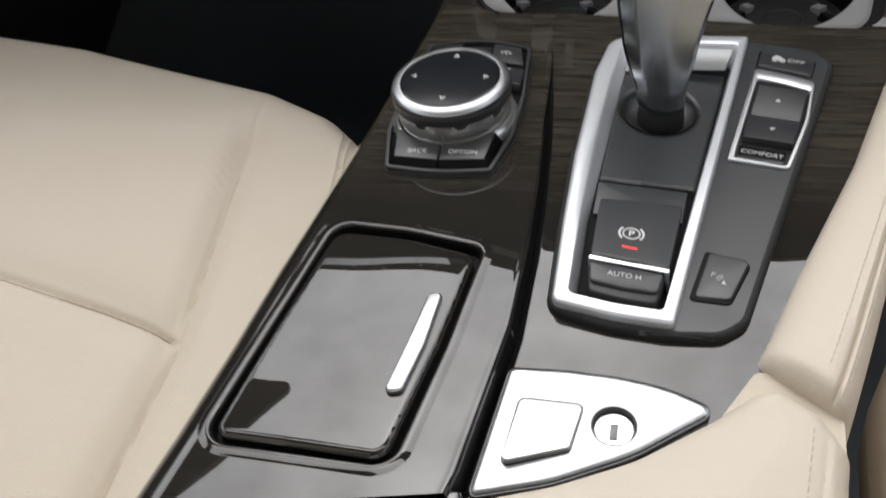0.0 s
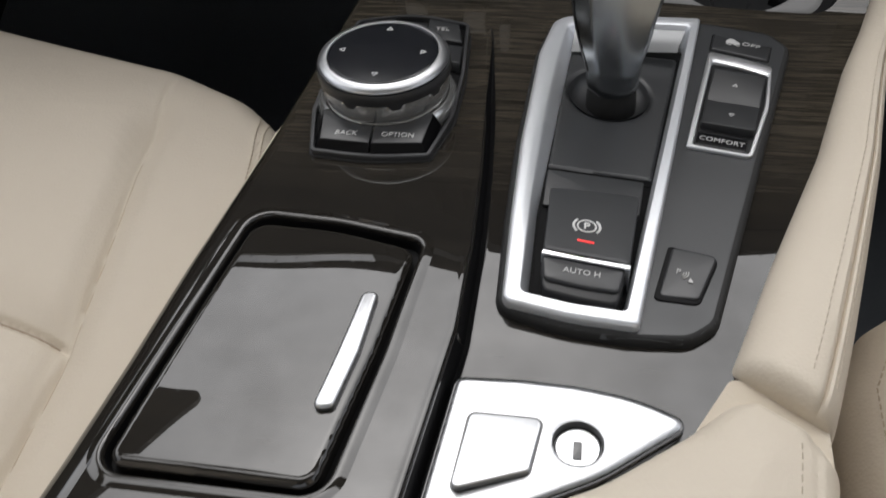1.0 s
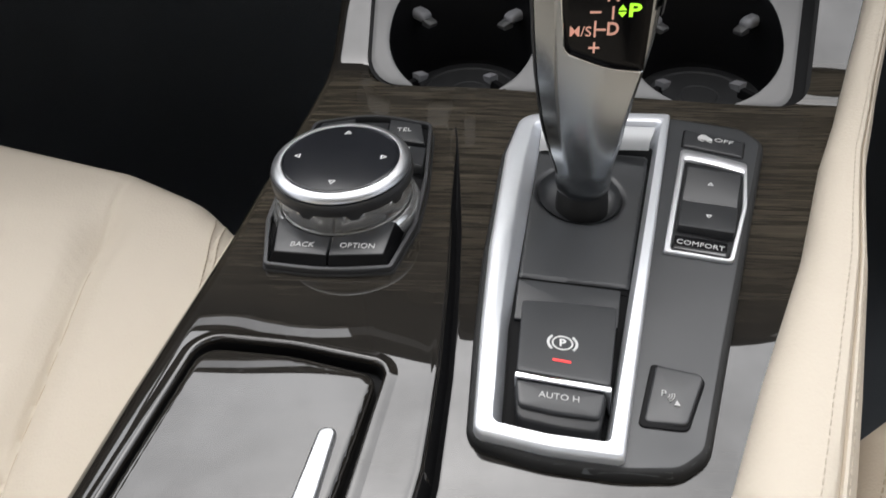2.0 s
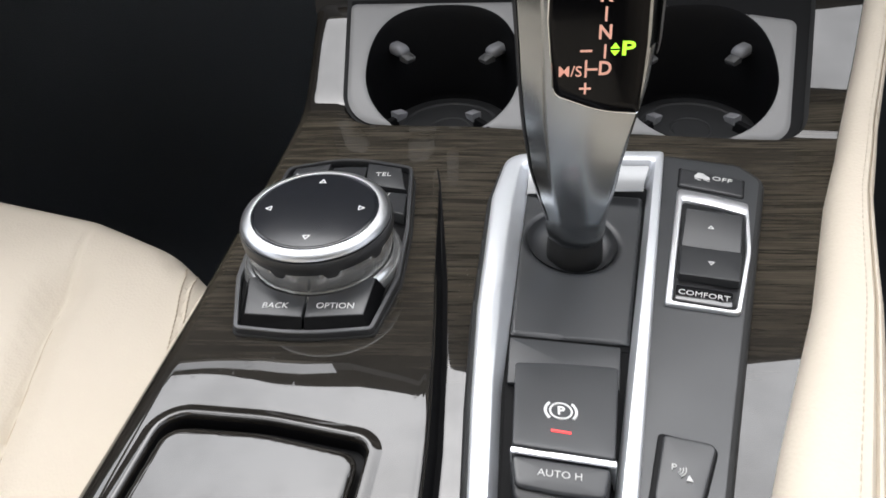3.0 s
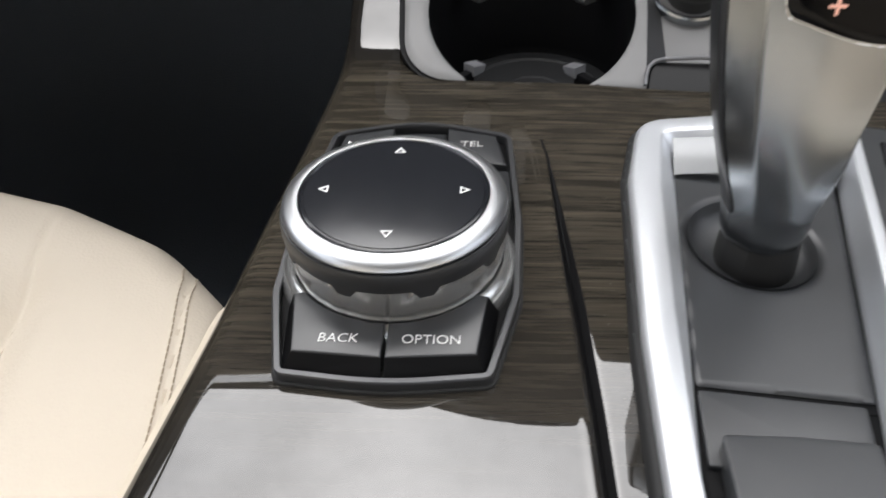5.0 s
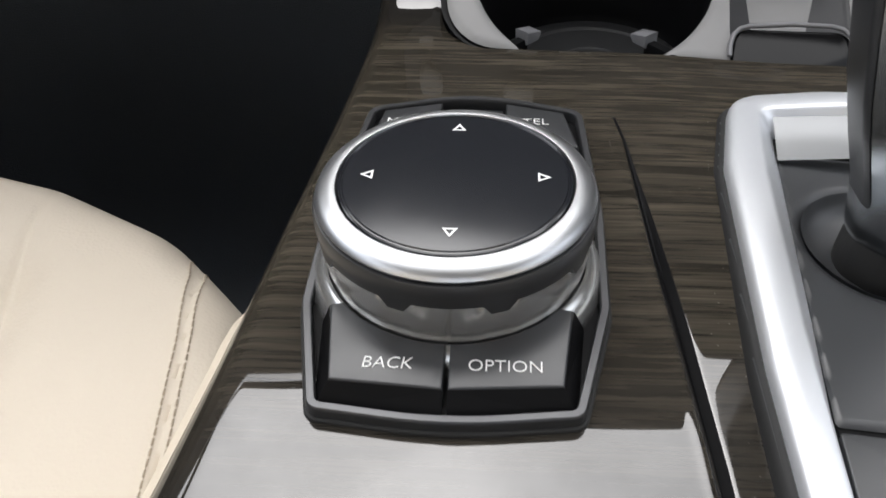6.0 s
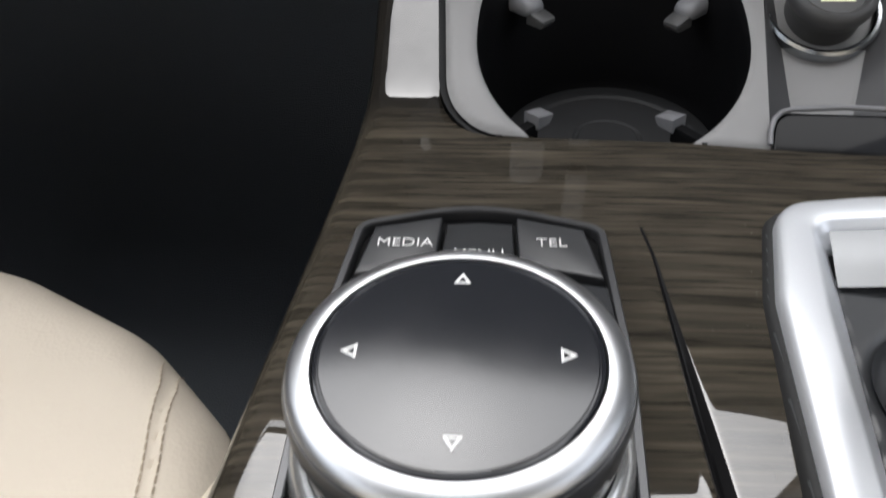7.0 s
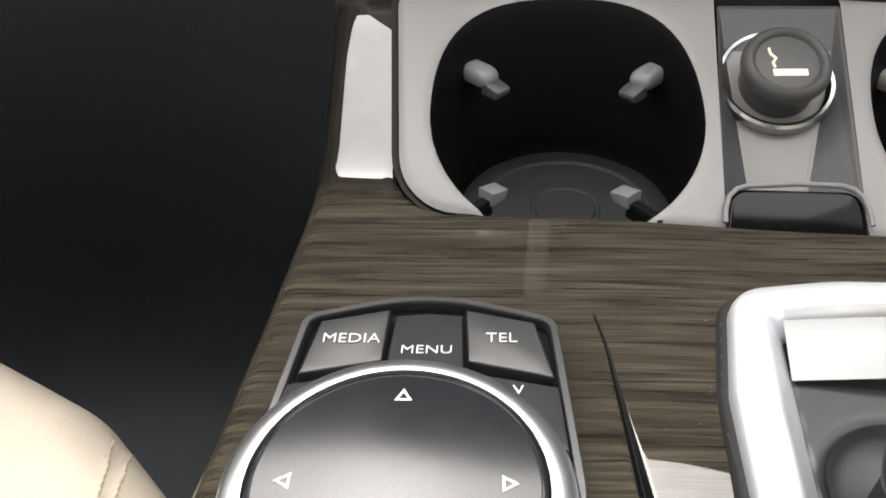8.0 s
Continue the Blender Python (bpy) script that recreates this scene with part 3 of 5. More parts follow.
def stitches(name, points, length, radius, mat, parent, every):
    """A row of short threads that lie on a line of places in mm."""
    pts = [Vector(p) for p in points]
    bm = bmesh.new()
    carry = 0.0
    for a, b in zip(pts, pts[1:]):
        l = (b - a).length
        t = (b - a).normalized() if l else Vector((1, 0, 0))
        s = carry
        while s < l:
            p0, p1 = a + t * s, a + t * (s + length)
            u = t.cross(Vector((0, 0, 1))).normalized() * radius
            w = Vector((0, 0, radius))
            ring0 = [p0 + u, p0 + w, p0 - u, p0 - w]
            ring1 = [p1 + u, p1 + w, p1 - u, p1 - w]
            mid = [(c + d) / 2 + Vector((0, 0, radius * 0.7)) for c, d in zip(ring0, ring1)]
            v = [[bm.verts.new(q * MM) for q in r] for r in (ring0, mid, ring1)]
            for m0, m1 in zip(v, v[1:]):
                for i in range(4):
                    bm.faces.new((m0[i], m0[(i + 1) % 4], m1[(i + 1) % 4], m1[i]))
            s += every
        carry = s - l
    return tagged(part(name, bm, mat, parent), kind="stuff")


stitches("stitching", [pad_at(y, 20.2, 11.85) for y in np.linspace(-124, 240, 120)], 2.4, 0.24, THREAD_PALE, side_pad, 3.7)
stitches("stitching", [pad_at(y, 27.4, 9.1) for y in np.linspace(-124, 240, 120)], 2.4, 0.24, THREAD_PALE, side_pad, 3.7)

# ---- cup holder ----
def tray_z(x, y):
    return SLOPE * (np.asarray(y, float) - 104.0) + 5.0


CUP_L, CUP_R, CUP_RX, CUP_RY = (37.0, 134.0), (160.0, 130.5), 38.5, 35.3
cups = thing("cup_holder", (0.1, 0.15, -0.05), "double cup holder in a satin grey plastic tray with sprung clips", "cup holder")
tray_s = sdf(TRAY_OUT)
tray_in = sdf(rounded([(-9.0, 107.0, 17), (198.5, 94.3, 12), (211, 157, 4), (160, 166.5, 100), (100, 171, 100), (-12.4, 172.6, 3)], 8))
mid_s = sdf([(76.4, 90), (112.6, 90), (120.5, 190), (83.5, 190)])


def well_ring(c, n):
    """Outline of a cup well: round towards the rear, squarer towards the front."""
    out = []
    for i in range(n):
        a = 2 * math.pi * i / n
        ca, sa = math.cos(a), math.sin(a)
        e = 2.0 + 0.7 * max(0.0, sa) ** 0.5
        k = (abs(ca) ** e + abs(sa) ** e) ** (-1 / e)
        out.append((c[0] + CUP_RX * k * ca, c[1] + CUP_RY * (1.03 if sa > 0 else 1.0) * k * sa))
    return out


def well_s(c):
    return sdf(well_ring(c, 96))


wl, wr = well_s(CUP_L), well_s(CUP_R)
tx, ty = np.arange(-16, 226, 1.2), np.arange(91, 175.5, 1.2)
def tray_skin(x, y):
    return tray_z(x, y) - 0.9 * np.exp(-((tray_in(x, y)) / 0.9) ** 2) - 0.6 * np.exp(-(np.minimum(wl(x, y), wr(x, y)) / 0.8) ** 2)


for half in (lambda x, y: 98.0 - x, lambda x, y: x - 98.0):
    part_sheet("tray", sheet(tx, ty, tray_skin, [lambda x, y: -tray_in(x, y), wl, wr, mid_s, half]), TRAY, cups, "satin grey plastic surround")
# Black strip stands in for the shade on the tray's rolled edge.
part_sheet("edge_band", sheet(tx, ty, lambda x, y: tray_z(x, y) - 1.3, [lambda x, y: -tray_s(x, y), tray_in, wl, wr, mid_s]), WELLBLACK, cups, "black strip standing in for the shaded rolled edge of the tray")
bm = loft([[(x, y, float(tray_z(x, y)) + dz) for x, y in inset(dense(TRAY_OUT, 8), d)] for d, dz in ((-2.1, -0.3), (-0.4, -1.4), (0.4, -2.5), (0.4, -9))], False, False)
part("gasket", bm, RUBBER, cups, "black edge strip round the tray")
for c in (CUP_L, CUP_R):
    loops = []
    for f, dz in ((1.0, -0.4), (0.985, -1.4), (0.975, -4), (0.95, -9)):
        loops.append([(c[0] + (x - c[0]) * f, c[1] + (y - c[1]) * f, float(tray_z(x, y)) + dz) for x, y in well_ring(c, 72)])
    for r, z in ((35.0, -13.5), (34.4, -16.5), (33.5, -18)):
        loops.append([(x, y, z) for x, y in ring_of(c[0] + 2, c[1] + 3.5, r, 72, r * 0.97)])
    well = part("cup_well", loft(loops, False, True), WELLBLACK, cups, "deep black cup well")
    part("mat", lathe([(32.5, -18), (32.5, -16.4), (31.5, -15.9), (26.5, -15.9), (25.6, -16.7), (24.8, -16.7), (24, -16), (11, -16), (10.4, -16.5), (9.6, -16.5), (9, -16), (0.5, -16)], c[0] + 2, c[1] + 3.5, 64), MAT, well, "round black rubber mat")
    for ang, ox, oy, drop in ((136, -22.4, 22.4, -9.5), (44, 24.2, 21.4, -9.8), (228, -23.2, -21.6, 0.0), (309, 18.0, -22.4, 0.0)):
        a = radians(ang)
        wx, wy = c[0] + ox, c[1] + oy
        wz = float(tray_z(wx, wy)) + drop
        m = Matrix.Translation(Vector((wx, wy, wz)) * MM) @ Matrix.Rotation(a + math.pi, 4, "Z")
        front = ang < 180
        if front:
            cap = ((3.2, 1.6, -4.6), (3.6, 2.8, -3.4), (3.6, 2.9, -2.2), (3.4, 2.4, -1.0), (2.9, 1.2, 0.0), (2.1, -0.8, 0.5), (1.2, -4.0, 0.6))
            bm = loft([[(x, y, z) for x, y in rounded([(-11, -w, 0.4), (l, -w, 2.4), (l, w, 2.4), (-11, w, 0.4)], 5)] for w, l, z in cap], True, True)
        else:
            bm = loft([[(x, y, z) for x, y in rounded([(-10, -w, 0.4), (l, -w, 0.6), (l, w, 0.6), (-10, w, 0.4)], 3)] for w, l, z in ((1.7, 2.0, -9), (1.7, 2.0, -5), (1.4, 1.6, -4.2))], True, True)
        bm.transform(m)
        clip = part("clip", bm, CLIP if front else WELLBLACK, cups, "sprung grey plastic clip" if front else "sprung black plastic clip")
        tab = [(0.6, -2.6), (6.6, -4.0), (7.3, -4.5), (7.4, -5.4), (6.2, -7.0), (0.6, -7.0)]
        hw = 2.9 if front else 2.6
        bm = loft([[(x, y, z + (0 if front else 1.2)) for x, z in ([(1.0 + (x - 1.0) * f, -5.0 + (z + 5.0) * f) for x, z in tab])] for y, f in ((-hw, 0.88), (-hw + 0.4, 1.0), (hw - 0.4, 1.0), (hw, 0.88))], True, True)
        bm.transform(m)
        part("clip_tip", bm, KNOB_RUBBER if front else CLIP, clip, "dark grey sprung tongue" if front else "grey sprung tongue")

# lighter between the cups
TILT = math.atan(SLOPE)
LIGHT = Matrix.Translation(Vector((97.5, 144.3, float(tray_z(97.5, 144.3)))) * MM) @ Matrix.Rotation(TILT, 4, "X")
lighter = thing("cigarette_lighter", LIGHT.translation, "dark grey push-in cigarette lighter between the cup wells", "lighter")


def tilted(bm, m=LIGHT):
    bm.transform(m)
    return bm


# funnel-shaped panel around the socket
panel = [(-21.0, -48, 1), (16.0, -51, 1), (21.2, 25.5, 1), (-14.6, 26, 1)]
o = rounded(panel, 4)
i1 = rounded([(-10.5, -34, 1), (5.5, -34, 1), (17.4, 11, 1), (-13.4, 11, 1)], 4)
floor_of = [(x, y, -8.5 + 6.6 * float(smooth(-34, 24, y))) for x, y in i1]
part("socket_panel", tilted(loft([floor_of, [(x * 0.98, y * 0.98, z - 0.02) for x, y, z in floor_of]], False, True)), TRAY, lighter, "satin grey tapering panel", smooth=False)
# Dark wall also covers the floor beyond the knob, painting its shadow.
bm = loft([[(x, y, -0.6) for x, y in o], [(x, y, -1.0) for x, y in inset(o, 0.8)], floor_of], False, False)
part("panel_wall", tilted(bm), FUNNEL_SHADE, lighter, "dark grey slanting side walls, run over the shadow beyond the knob", smooth=False)
part("socket_ring", tilted(lathe([(16.9, -6), (16.9, -2.6), (16.2, -1.8), (15.3, -2.0), (14.8, -3.4), (14.6, -8)], 0, 0.9, 64, cap1=False)), SHAFT, lighter, "dull metal socket ring")
part("socket_well", tilted(lathe([(14.6, -3.0), (14.2, -7), (0.4, -7)], 0, 0.9, 48)), RUBBER, lighter)
knob = part("knob", tilted(lathe([(10.6, -7), (10.7, -0.5), (11.0, 0.8), (11.8, 2.4), (12.3, 4.0), (12.4, 5.2), (12.0, 6.6), (11.2, 7.6), (10.3, 8.0), (9.5, 7.7), (9.0, 7.0), (8.75, 6.5), (8.4, 6.6), (0.4, 6.8)], 0.3, 0.2, 72)), KNOB_RUBBER, lighter, "dark grey rubber-coated knob")
bm = box(-4.2, 5.2, -4.6, -2.4, 6.7, 6.95, 0.1)
part("symbol", tilted(bm), PALE, knob, "pale cigarette symbol")
bm = tube([(-3.5, -1.8, 6.85), (-3.9, -0.2, 6.85), (-2.9, 1.2, 6.85), (-4.2, 2.8, 6.85), (-4.4, 4.6, 6.85)], 0.42, 6)
part("symbol", tilted(bm), PALE, knob)
flap = part("flap", tilted(slab(rounded([(-21.0, -51.2, 1), (16.8, -52.6, 1), (15.6, -38.0, 5), (-18.6, -37.0, 5)], 6), -6, 2.0, 1.2, lambda x, y: 0.16 * (y + 38))), DISPLAY, lighter, "gloss black pocket flap")
lip = [(-20.8, -47, 1.6), (-20.4, -43, 2.0), (-19.2, -39.6, 2.3), (-17.2, -37.6, 2.5), (-14.5, -36.8, 2.6), (-1.5, -36.2, 2.8), (10.0, -36.8, 2.7), (13.2, -37.8, 2.6), (15.2, -40, 2.4), (16.3, -43.6, 2.1), (16.6, -48, 1.7)]
part("lip", tilted(tube(lip, 0.75, 10)), CLIP, flap, "grey edge of the flap")

def edge_drop(d, r):
    """Fall of a round edge of radius r at the depth d from its outline."""
    return r - np.sqrt(np.maximum(0, r * r - np.clip(r - d, 0, r) ** 2))


# ---- lidded compartment ----
box_thing = thing("storage_compartment", (-0.01, -0.14, 0.0), "closed console compartment with a glossy wood-veneered lid", "compartment")


def lw(x, y):
    return float(left_z(y))


moat = dense(LID_HOLE, 6)
bm = loft([[(x, y, lw(x, y) + dz) for x, y in inset(moat, d)] for d, dz in ((-0.1, -0.6), (0.6, -2.0), (1.2, -5.0), (6.5, -5.5))], False, False)
part("recess", bm, WELLBLACK, box_thing, "gloss black moat round the lid")
LID = rounded([(-47.4, -192.3, 5), (16.0, -193.8, 6), (23.4, -143, 80), (28.0, -93.8, 6), (-3, -86.2, 80), (-35.8, -83.8, 8)], 8)


lid_s = sdf(LID)


def lid_top(x, y):
    """A lid that is gently crowned lengthwise and rolls down at its edges."""
    u, v = (np.asarray(y, float) + 146) / 50, (np.asarray(x, float) + 10 - 0.12 * (np.asarray(y, float) + 144)) / 31
    return left_z(y) + 2.2 - 0.75 * u * u - 0.3 * v * v - 0.8 * edge_drop(-lid_s(x, y), 2.4)


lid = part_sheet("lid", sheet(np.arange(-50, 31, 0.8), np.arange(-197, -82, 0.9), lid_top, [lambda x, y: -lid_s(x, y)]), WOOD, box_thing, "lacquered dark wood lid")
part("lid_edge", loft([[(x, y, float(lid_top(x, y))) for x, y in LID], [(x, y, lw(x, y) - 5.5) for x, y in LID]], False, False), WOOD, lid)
hl = [(14.4, -119.5, 2.6), (20.0, -118.6, 2.6), (19.0, -145, 30), (15.8, -167.5, 2.4), (9.2, -169.2, 2.4), (12.0, -146, 30)]
hp = rounded(hl[::-1], 4)
bm = slab(hp, 0.0, 4.3, 1.2, lambda x, y: float(left_z(y)) - 0.75 * ((y + 146) / 50) ** 2 - 0.02 * (x - 14.0))
part("handle", bm, ALU, lid, "bright silver finger grip")

# ---- aluminium plate with a blank switch and a lock ----
plate = thing("switch_plate", (0.08, -0.17, 0.0), "brushed silver plate with a blank switch and a key lock", "trim plate")
pz = 6.0
SIL = rounded([(44.5, -199, 2), (70, -190.5, 60), (95, -177, 60), (121.5, -155.5, 3), (105, -148.2, 60), (88, -145.6, 60), (70, -144.8, 60), (50, -145.6, 3)], 5)
def plate_z(x, y):
    return pz + 0.02 * (-150 - y)


sil_s, bore_s = sdf(SIL), sdf(ring_of(88.6, -166.2, 7.7, 64))
part_sheet("plate", sheet(np.arange(43, 123, 0.8), np.arange(-200, -143, 0.8), lambda x, y: plate_z(x, y) - 0.7 * np.exp(-(sil_s(x, y) / 0.7) ** 2) - 0.35 * np.exp(-(bore_s(x, y) / 0.4) ** 2),
                                [lambda x, y: -sil_s(x, y), bore_s]), ALU, plate, "bright brushed aluminium")
part("plate_edge", loft([[(x, y, plate_z(x, y) - 0.65) for x, y in SIL], [(x, y, 0.5) for x, y in SIL]], False, False), ALU, plate)
part("surround", frame_ring(inset(SIL, -1.1), inset(SIL, 1.0), -2, pz - 1.4, 0.4, 4, lambda x, y: 0.02 * (-150 - y)), GLOSS, plate, "black edge under the plate")
SQ = rounded([(53.0, -187.5, 2), (75.0, -178.5, 2), (78.0, -159.2, 2.5), (55.5, -159.0, 2.5)], 5)
part("switch_gap", slab(inset(SQ, -0.5), 4, pz + 0.08, 0.05, lambda x, y: 0.02 * (-150 - y)), GUN, plate)
part("switch", slab(SQ, 4, pz + 0.5, 0.6, lambda x, y: 0.02 * (-150 - y) + 0.10 * max(0, -160 - y)), ALU, plate, "blank brushed aluminium switch cap")
part("lock_bore", loft([[(x, y, plate_z(x, y) + dz) for x, y in ring_of(88.6, -166.2, r, 64)] for r, dz in ((7.75, -0.3), (7.5, -0.9), (7.45, -5))], False, False), GUN, plate, "dark bore round the lock")
lock = part("lock", lathe([(7.1, 0), (7.1, pz - 3.2), (6.4, pz - 2.6), (0.4, pz - 2.4)], 88.6, -166.2, 48), SATIN, plate, "silver lock barrel")
part("key_slot", box(87.3, 89.9, -170.4, -164.2, pz - 2.7, pz - 2.15, 0.2), GUN, lock, "dark key slot")

# ---- armrest ----
ARM = rounded([(-140, -330, 5), (152, -330, 5), (160, -192, 30), (163.5, -168, 9), (157, -154, 8), (142, -143.5, 7), (133, -146, 8), (120, -158.5, 30), (95, -178, 60), (70, -191, 60), (44, -200.5, 30), (38, -222, 6), (-74, -240, 6), (-140, -245, 5)], 5)
arm_s = sdf(ARM)
armrest = thing("armrest", (0.06, -0.25, -0.05), "cream leather centre armrest with stitched edge", "armrest")


def arm_z(x, y):
    d = np.clip(-arm_s(x, y), 0, 40)
    r = 9.0
    e = r - np.sqrt(np.maximum(0, r * r - np.clip(r - d, 0, r) ** 2))
    top = 11.5 + 9 * (1 - np.exp(-d / 22)) + 0.05 * (-200 - y)
    seam = (x - (159 - 0.0)) - np.interp(y, [-330, -190, -150], [-16, -8, -1.5])
    return top - e * 1.5 - 0.9 * np.exp(-((seam) / 0.9) ** 2)


ax = np.concatenate([np.arange(-142, 30, 3.0), np.arange(30, 168, 1.2)])
ay = np.concatenate([np.arange(-332, -230, 4.0), np.arange(-230, -136, 1.2)])
pad = part_sheet("pad", sheet(ax, ay, arm_z, [lambda x, y: -arm_s(x, y)]), CREAM, armrest, "soft cream leather pad")
loops = [[(x, y, float(arm_z(x, y)) * 1.0) for x, y in ARM], [(x, y, -9) for x, y in inset(ARM, 1.5)], [(x, y, -100) for x, y in inset(ARM, 2)]]
part("skirt", loft(loops, False, False), CREAM_SIDE, armrest)
sx = lambda y: 159 + float(np.interp(y, [-330, -190, -150], [-16, -8, -1.5]))
stitches("stitching", [(sx(y) - 4.6, y, float(arm_z(sx(y) - 4.6, y)) + 0.1) for y in np.linspace(-164, -320, 50)], 2.4, 0.24, THREAD_PALE, pad, 3.8)

# ---- gear selector panel ----
gear = thing("gear_selector_panel", (0.1, -0.02, 0.0), "black selector panel with a satin silver bezel and switches", "control panel")
GP = [(58.8, -114.5, 9), (80, -122, 60), (106, -124.8, 60), (124, -123.6, 12), (133, -116, 12), (178.0, 54, 9), (170, 66, 10), (140, 74.5, 60), (94, 76.0, 60), (68.2, 72.2, 10), (62.0, 42, 30), (58.2, -25, 60), (57.9, -70, 40)]
GO = rounded(GP, 12)


def gz(x, y):
    return 0.9 * float(smooth(-60, -120, y))


base_s, ghole_s = sdf(GO), sdf(ring_of(FOOT[0], FOOT[1], 17.8, 72, 18.2))


part_sheet("panel_base", sheet(np.arange(56, 181, 1.0), np.arange(-124, 79, 1.0), lambda x, y: 5.2 - edge_drop(-base_s(x, y), 2.0) + 0.9 * smooth(-60, -120, y), [lambda x, y: -base_s(x, y), foot_cut]), SOFT, gear, "soft-touch black base")
part("panel_edge", loft([[(x, y, z + gz(x, y)) for x, y in inset(GO, d)] for d, z in ((2.3, 5.28), (1.2, 5.1), (0.55, 4.5), (0.0, 3.5), (-0.3, 1.6), (-0.35, -3))], False, False), RUBBER, gear, "black rolled edge of the panel")
def sunk(x, y):
    """The sunk floor round the lever: it falls towards the driver and the rear."""
    return 1.6 - 0.09 * (x - 72) + 0.03 * (y + 33)


def bezel_loop(deep, ramp):
    """One line round the bezel: a steep inner wall beside the switches, a gentle ramp round the lever."""
    out = []
    for p, q in zip(BO, BI):
        k = float(smooth(-68, -56, p[1]))
        f, z = deep[0] + (ramp[0] - deep[0]) * k, deep[1] + (ramp[1] - deep[1]) * k
        if f > 0.65:
            low = 5.9 * k + 3.8 * (1 - k)
            z = 9.1 - (9.1 - z) * (9.1 - float(sunk(*q)) + 1.6 * (1 - k)) / (9.1 - low)
        out.append((p[0] + (q[0] - p[0]) * f, p[1] + (q[1] - p[1]) * f, z + gz(*p)))
    return out


bezel_outer = [(0, 2), (0, 5.6), (0.015, 7.2), (0.045, 8.2), (0.1, 8.75), (0.18, 9.0), (0.3, 9.08)]
bezel_deep = bezel_outer + [(0.62, 9.1), (0.655, 8.9), (0.68, 8.4), (0.74, 6.9), (0.82, 5.0), (0.88, 3.8), (0.9, 2.5)]
bezel_ramp = bezel_outer + [(0.60, 9.1), (0.655, 8.95), (0.70, 8.6), (0.80, 7.7), (0.93, 6.5), (1.0, 5.9), (1.02, 4.0)]
part("bezel", loft([bezel_loop(d, r) for d, r in zip(bezel_deep, bezel_ramp)], False, False), BEZEL, gear, "satin silver bezel")
scoop = [[(79.4, 60.2, 8.4), (98, 61.4, 8.4), (115, 61.2, 8.4), (130.8, 60.4, 8.4)], [(79.4, 57, 7.0), (98, 58, 6.8), (115, 58, 6.8), (129.6, 57, 7.0)], [(79.0, 52, 5.6), (98, 52, 5.9), (115, 52, 5.9), (128.0, 52, 6.0)], [(78.4, 46, 4.6), (98, 46, 5.6), (115, 46, 5.6), (127.0, 46, 5.6)]]
bm = bmesh.new()
sv = [[bm.verts.new(Vector(p) * MM) for p in r] for r in scoop]
for r0, r1 in zip(sv, sv[1:]):
    for k in range(3):
        bm.faces.new((r0[k], r0[k + 1], r1[k + 1], r1[k]))
part("scoop", bm, SCOOP, gear, "satin silver ramp before the lever")


# Black sheet put in to darken the gaps inside the bezel.
floor_s = sdf(inset(BI, -2.6))
part_sheet("bezel_floor", sheet(np.arange(66, 136, 1.0), np.arange(-116, 66, 1.0), lambda x, y: sunk(x, y) - 1.4, [lambda x, y: -floor_s(x, y), ghole_s]), WELLBLACK, gear, "black sheet that darkens the gaps inside the bezel")


def lerp_x(y, side):
    pts = [(-110, 70.5), (-60, 71.0), (-8, 73.7), (34, 77.4), (61, 79.8)] if side == 0 else [(-110, 101.0), (62, 131.4)]
    return float(np.interp(y, [p[0] for p in pts], [p[1] for p in pts]))


GATE = rounded([(lerp_x(-34, 0) + 0.0, -34.0, 0.8), (94, -34.6, 60), (lerp_x(-34, 1) - 0.2, -35.2, 0.8), (127.8, 51.0, 2), (78.8, 50.8, 2), (lerp_x(10, 0) + 0.0, 10, 40)], 5)
gate_s = sdf(GATE)
gx, gy = np.arange(70, 130, 0.7), np.concatenate([np.arange(-46, -35, 0.35), np.arange(-35, 64, 1.0)])
part_sheet("gate_cover", sheet(gx, gy, lambda x, y: sunk(x, y) - edge_drop(-gate_s(x, y), 0.8) - 1.2 * np.exp(-(ghole_s(x, y) / 1.1) ** 2), [lambda x, y: -gate_s(x, y), ghole_s]), SOFT, gear, "soft black cover round the lever")
bm = loft([[(x, y, z - 5.7 + sunk(x, y)) for x, y in inset(ring_of(FOOT[0], FOOT[1], 17.8, 64, 18.2), d)] for d, z in ((-0.1, 5.5), (0.4, 4.6), (1.0, 3.2), (2.2, 1.6), (4.6, 0.6), (10, 0.2))], False, True)
part("gate_cup", bm, SOFT, gear, "round cup at the foot of the lever")
seam_pts = [(lerp_x(-36, 0) + 0.4, -33.4), (94, -34.0), (lerp_x(-36, 1) - 0.2, -34.6), (lerp_x(-37, 1) - 0.2, -38.0), (94, -37.6), (lerp_x(-36, 0) + 0.4, -37.0)]
part("seam", slab(seam_pts[::-1], -3, -1.1, 0.1, sunk), WELLBLACK, gear, "dark joint before the lever cover")
part("brake_plate", slab(rounded([(lerp_x(-54, 0) + 0.2, -56.6, 0.8), (lerp_x(-54, 1) - 1.8, -56.4, 0.8), (lerp_x(-44, 1) - 1.6, -37.0, 0.8), (94, -36.5, 60), (lerp_x(-38, 0) + 0.2, -35.8, 0.8)], 5), -3, 0.2, 0.4, sunk), SOFT, gear)
part("switch_shaft", slab(rounded([(69.8, -110.4, 2), (101.8, -113.6, 2), (111.9, -56.5, 1), (70.9, -56.5, 1)], 4), -5, -1.0, 0.2, sunk), WELLBLACK, gear, "black gap round the switches")


def switch_cap(name, corners, z0, z1, parent, label, b=0.8, zf=None, mat=None, crown=0.3):
    return part(name, slab(rounded(corners, 5), z0, z1, b, zf, crown), mat or BUTTON, parent, label)


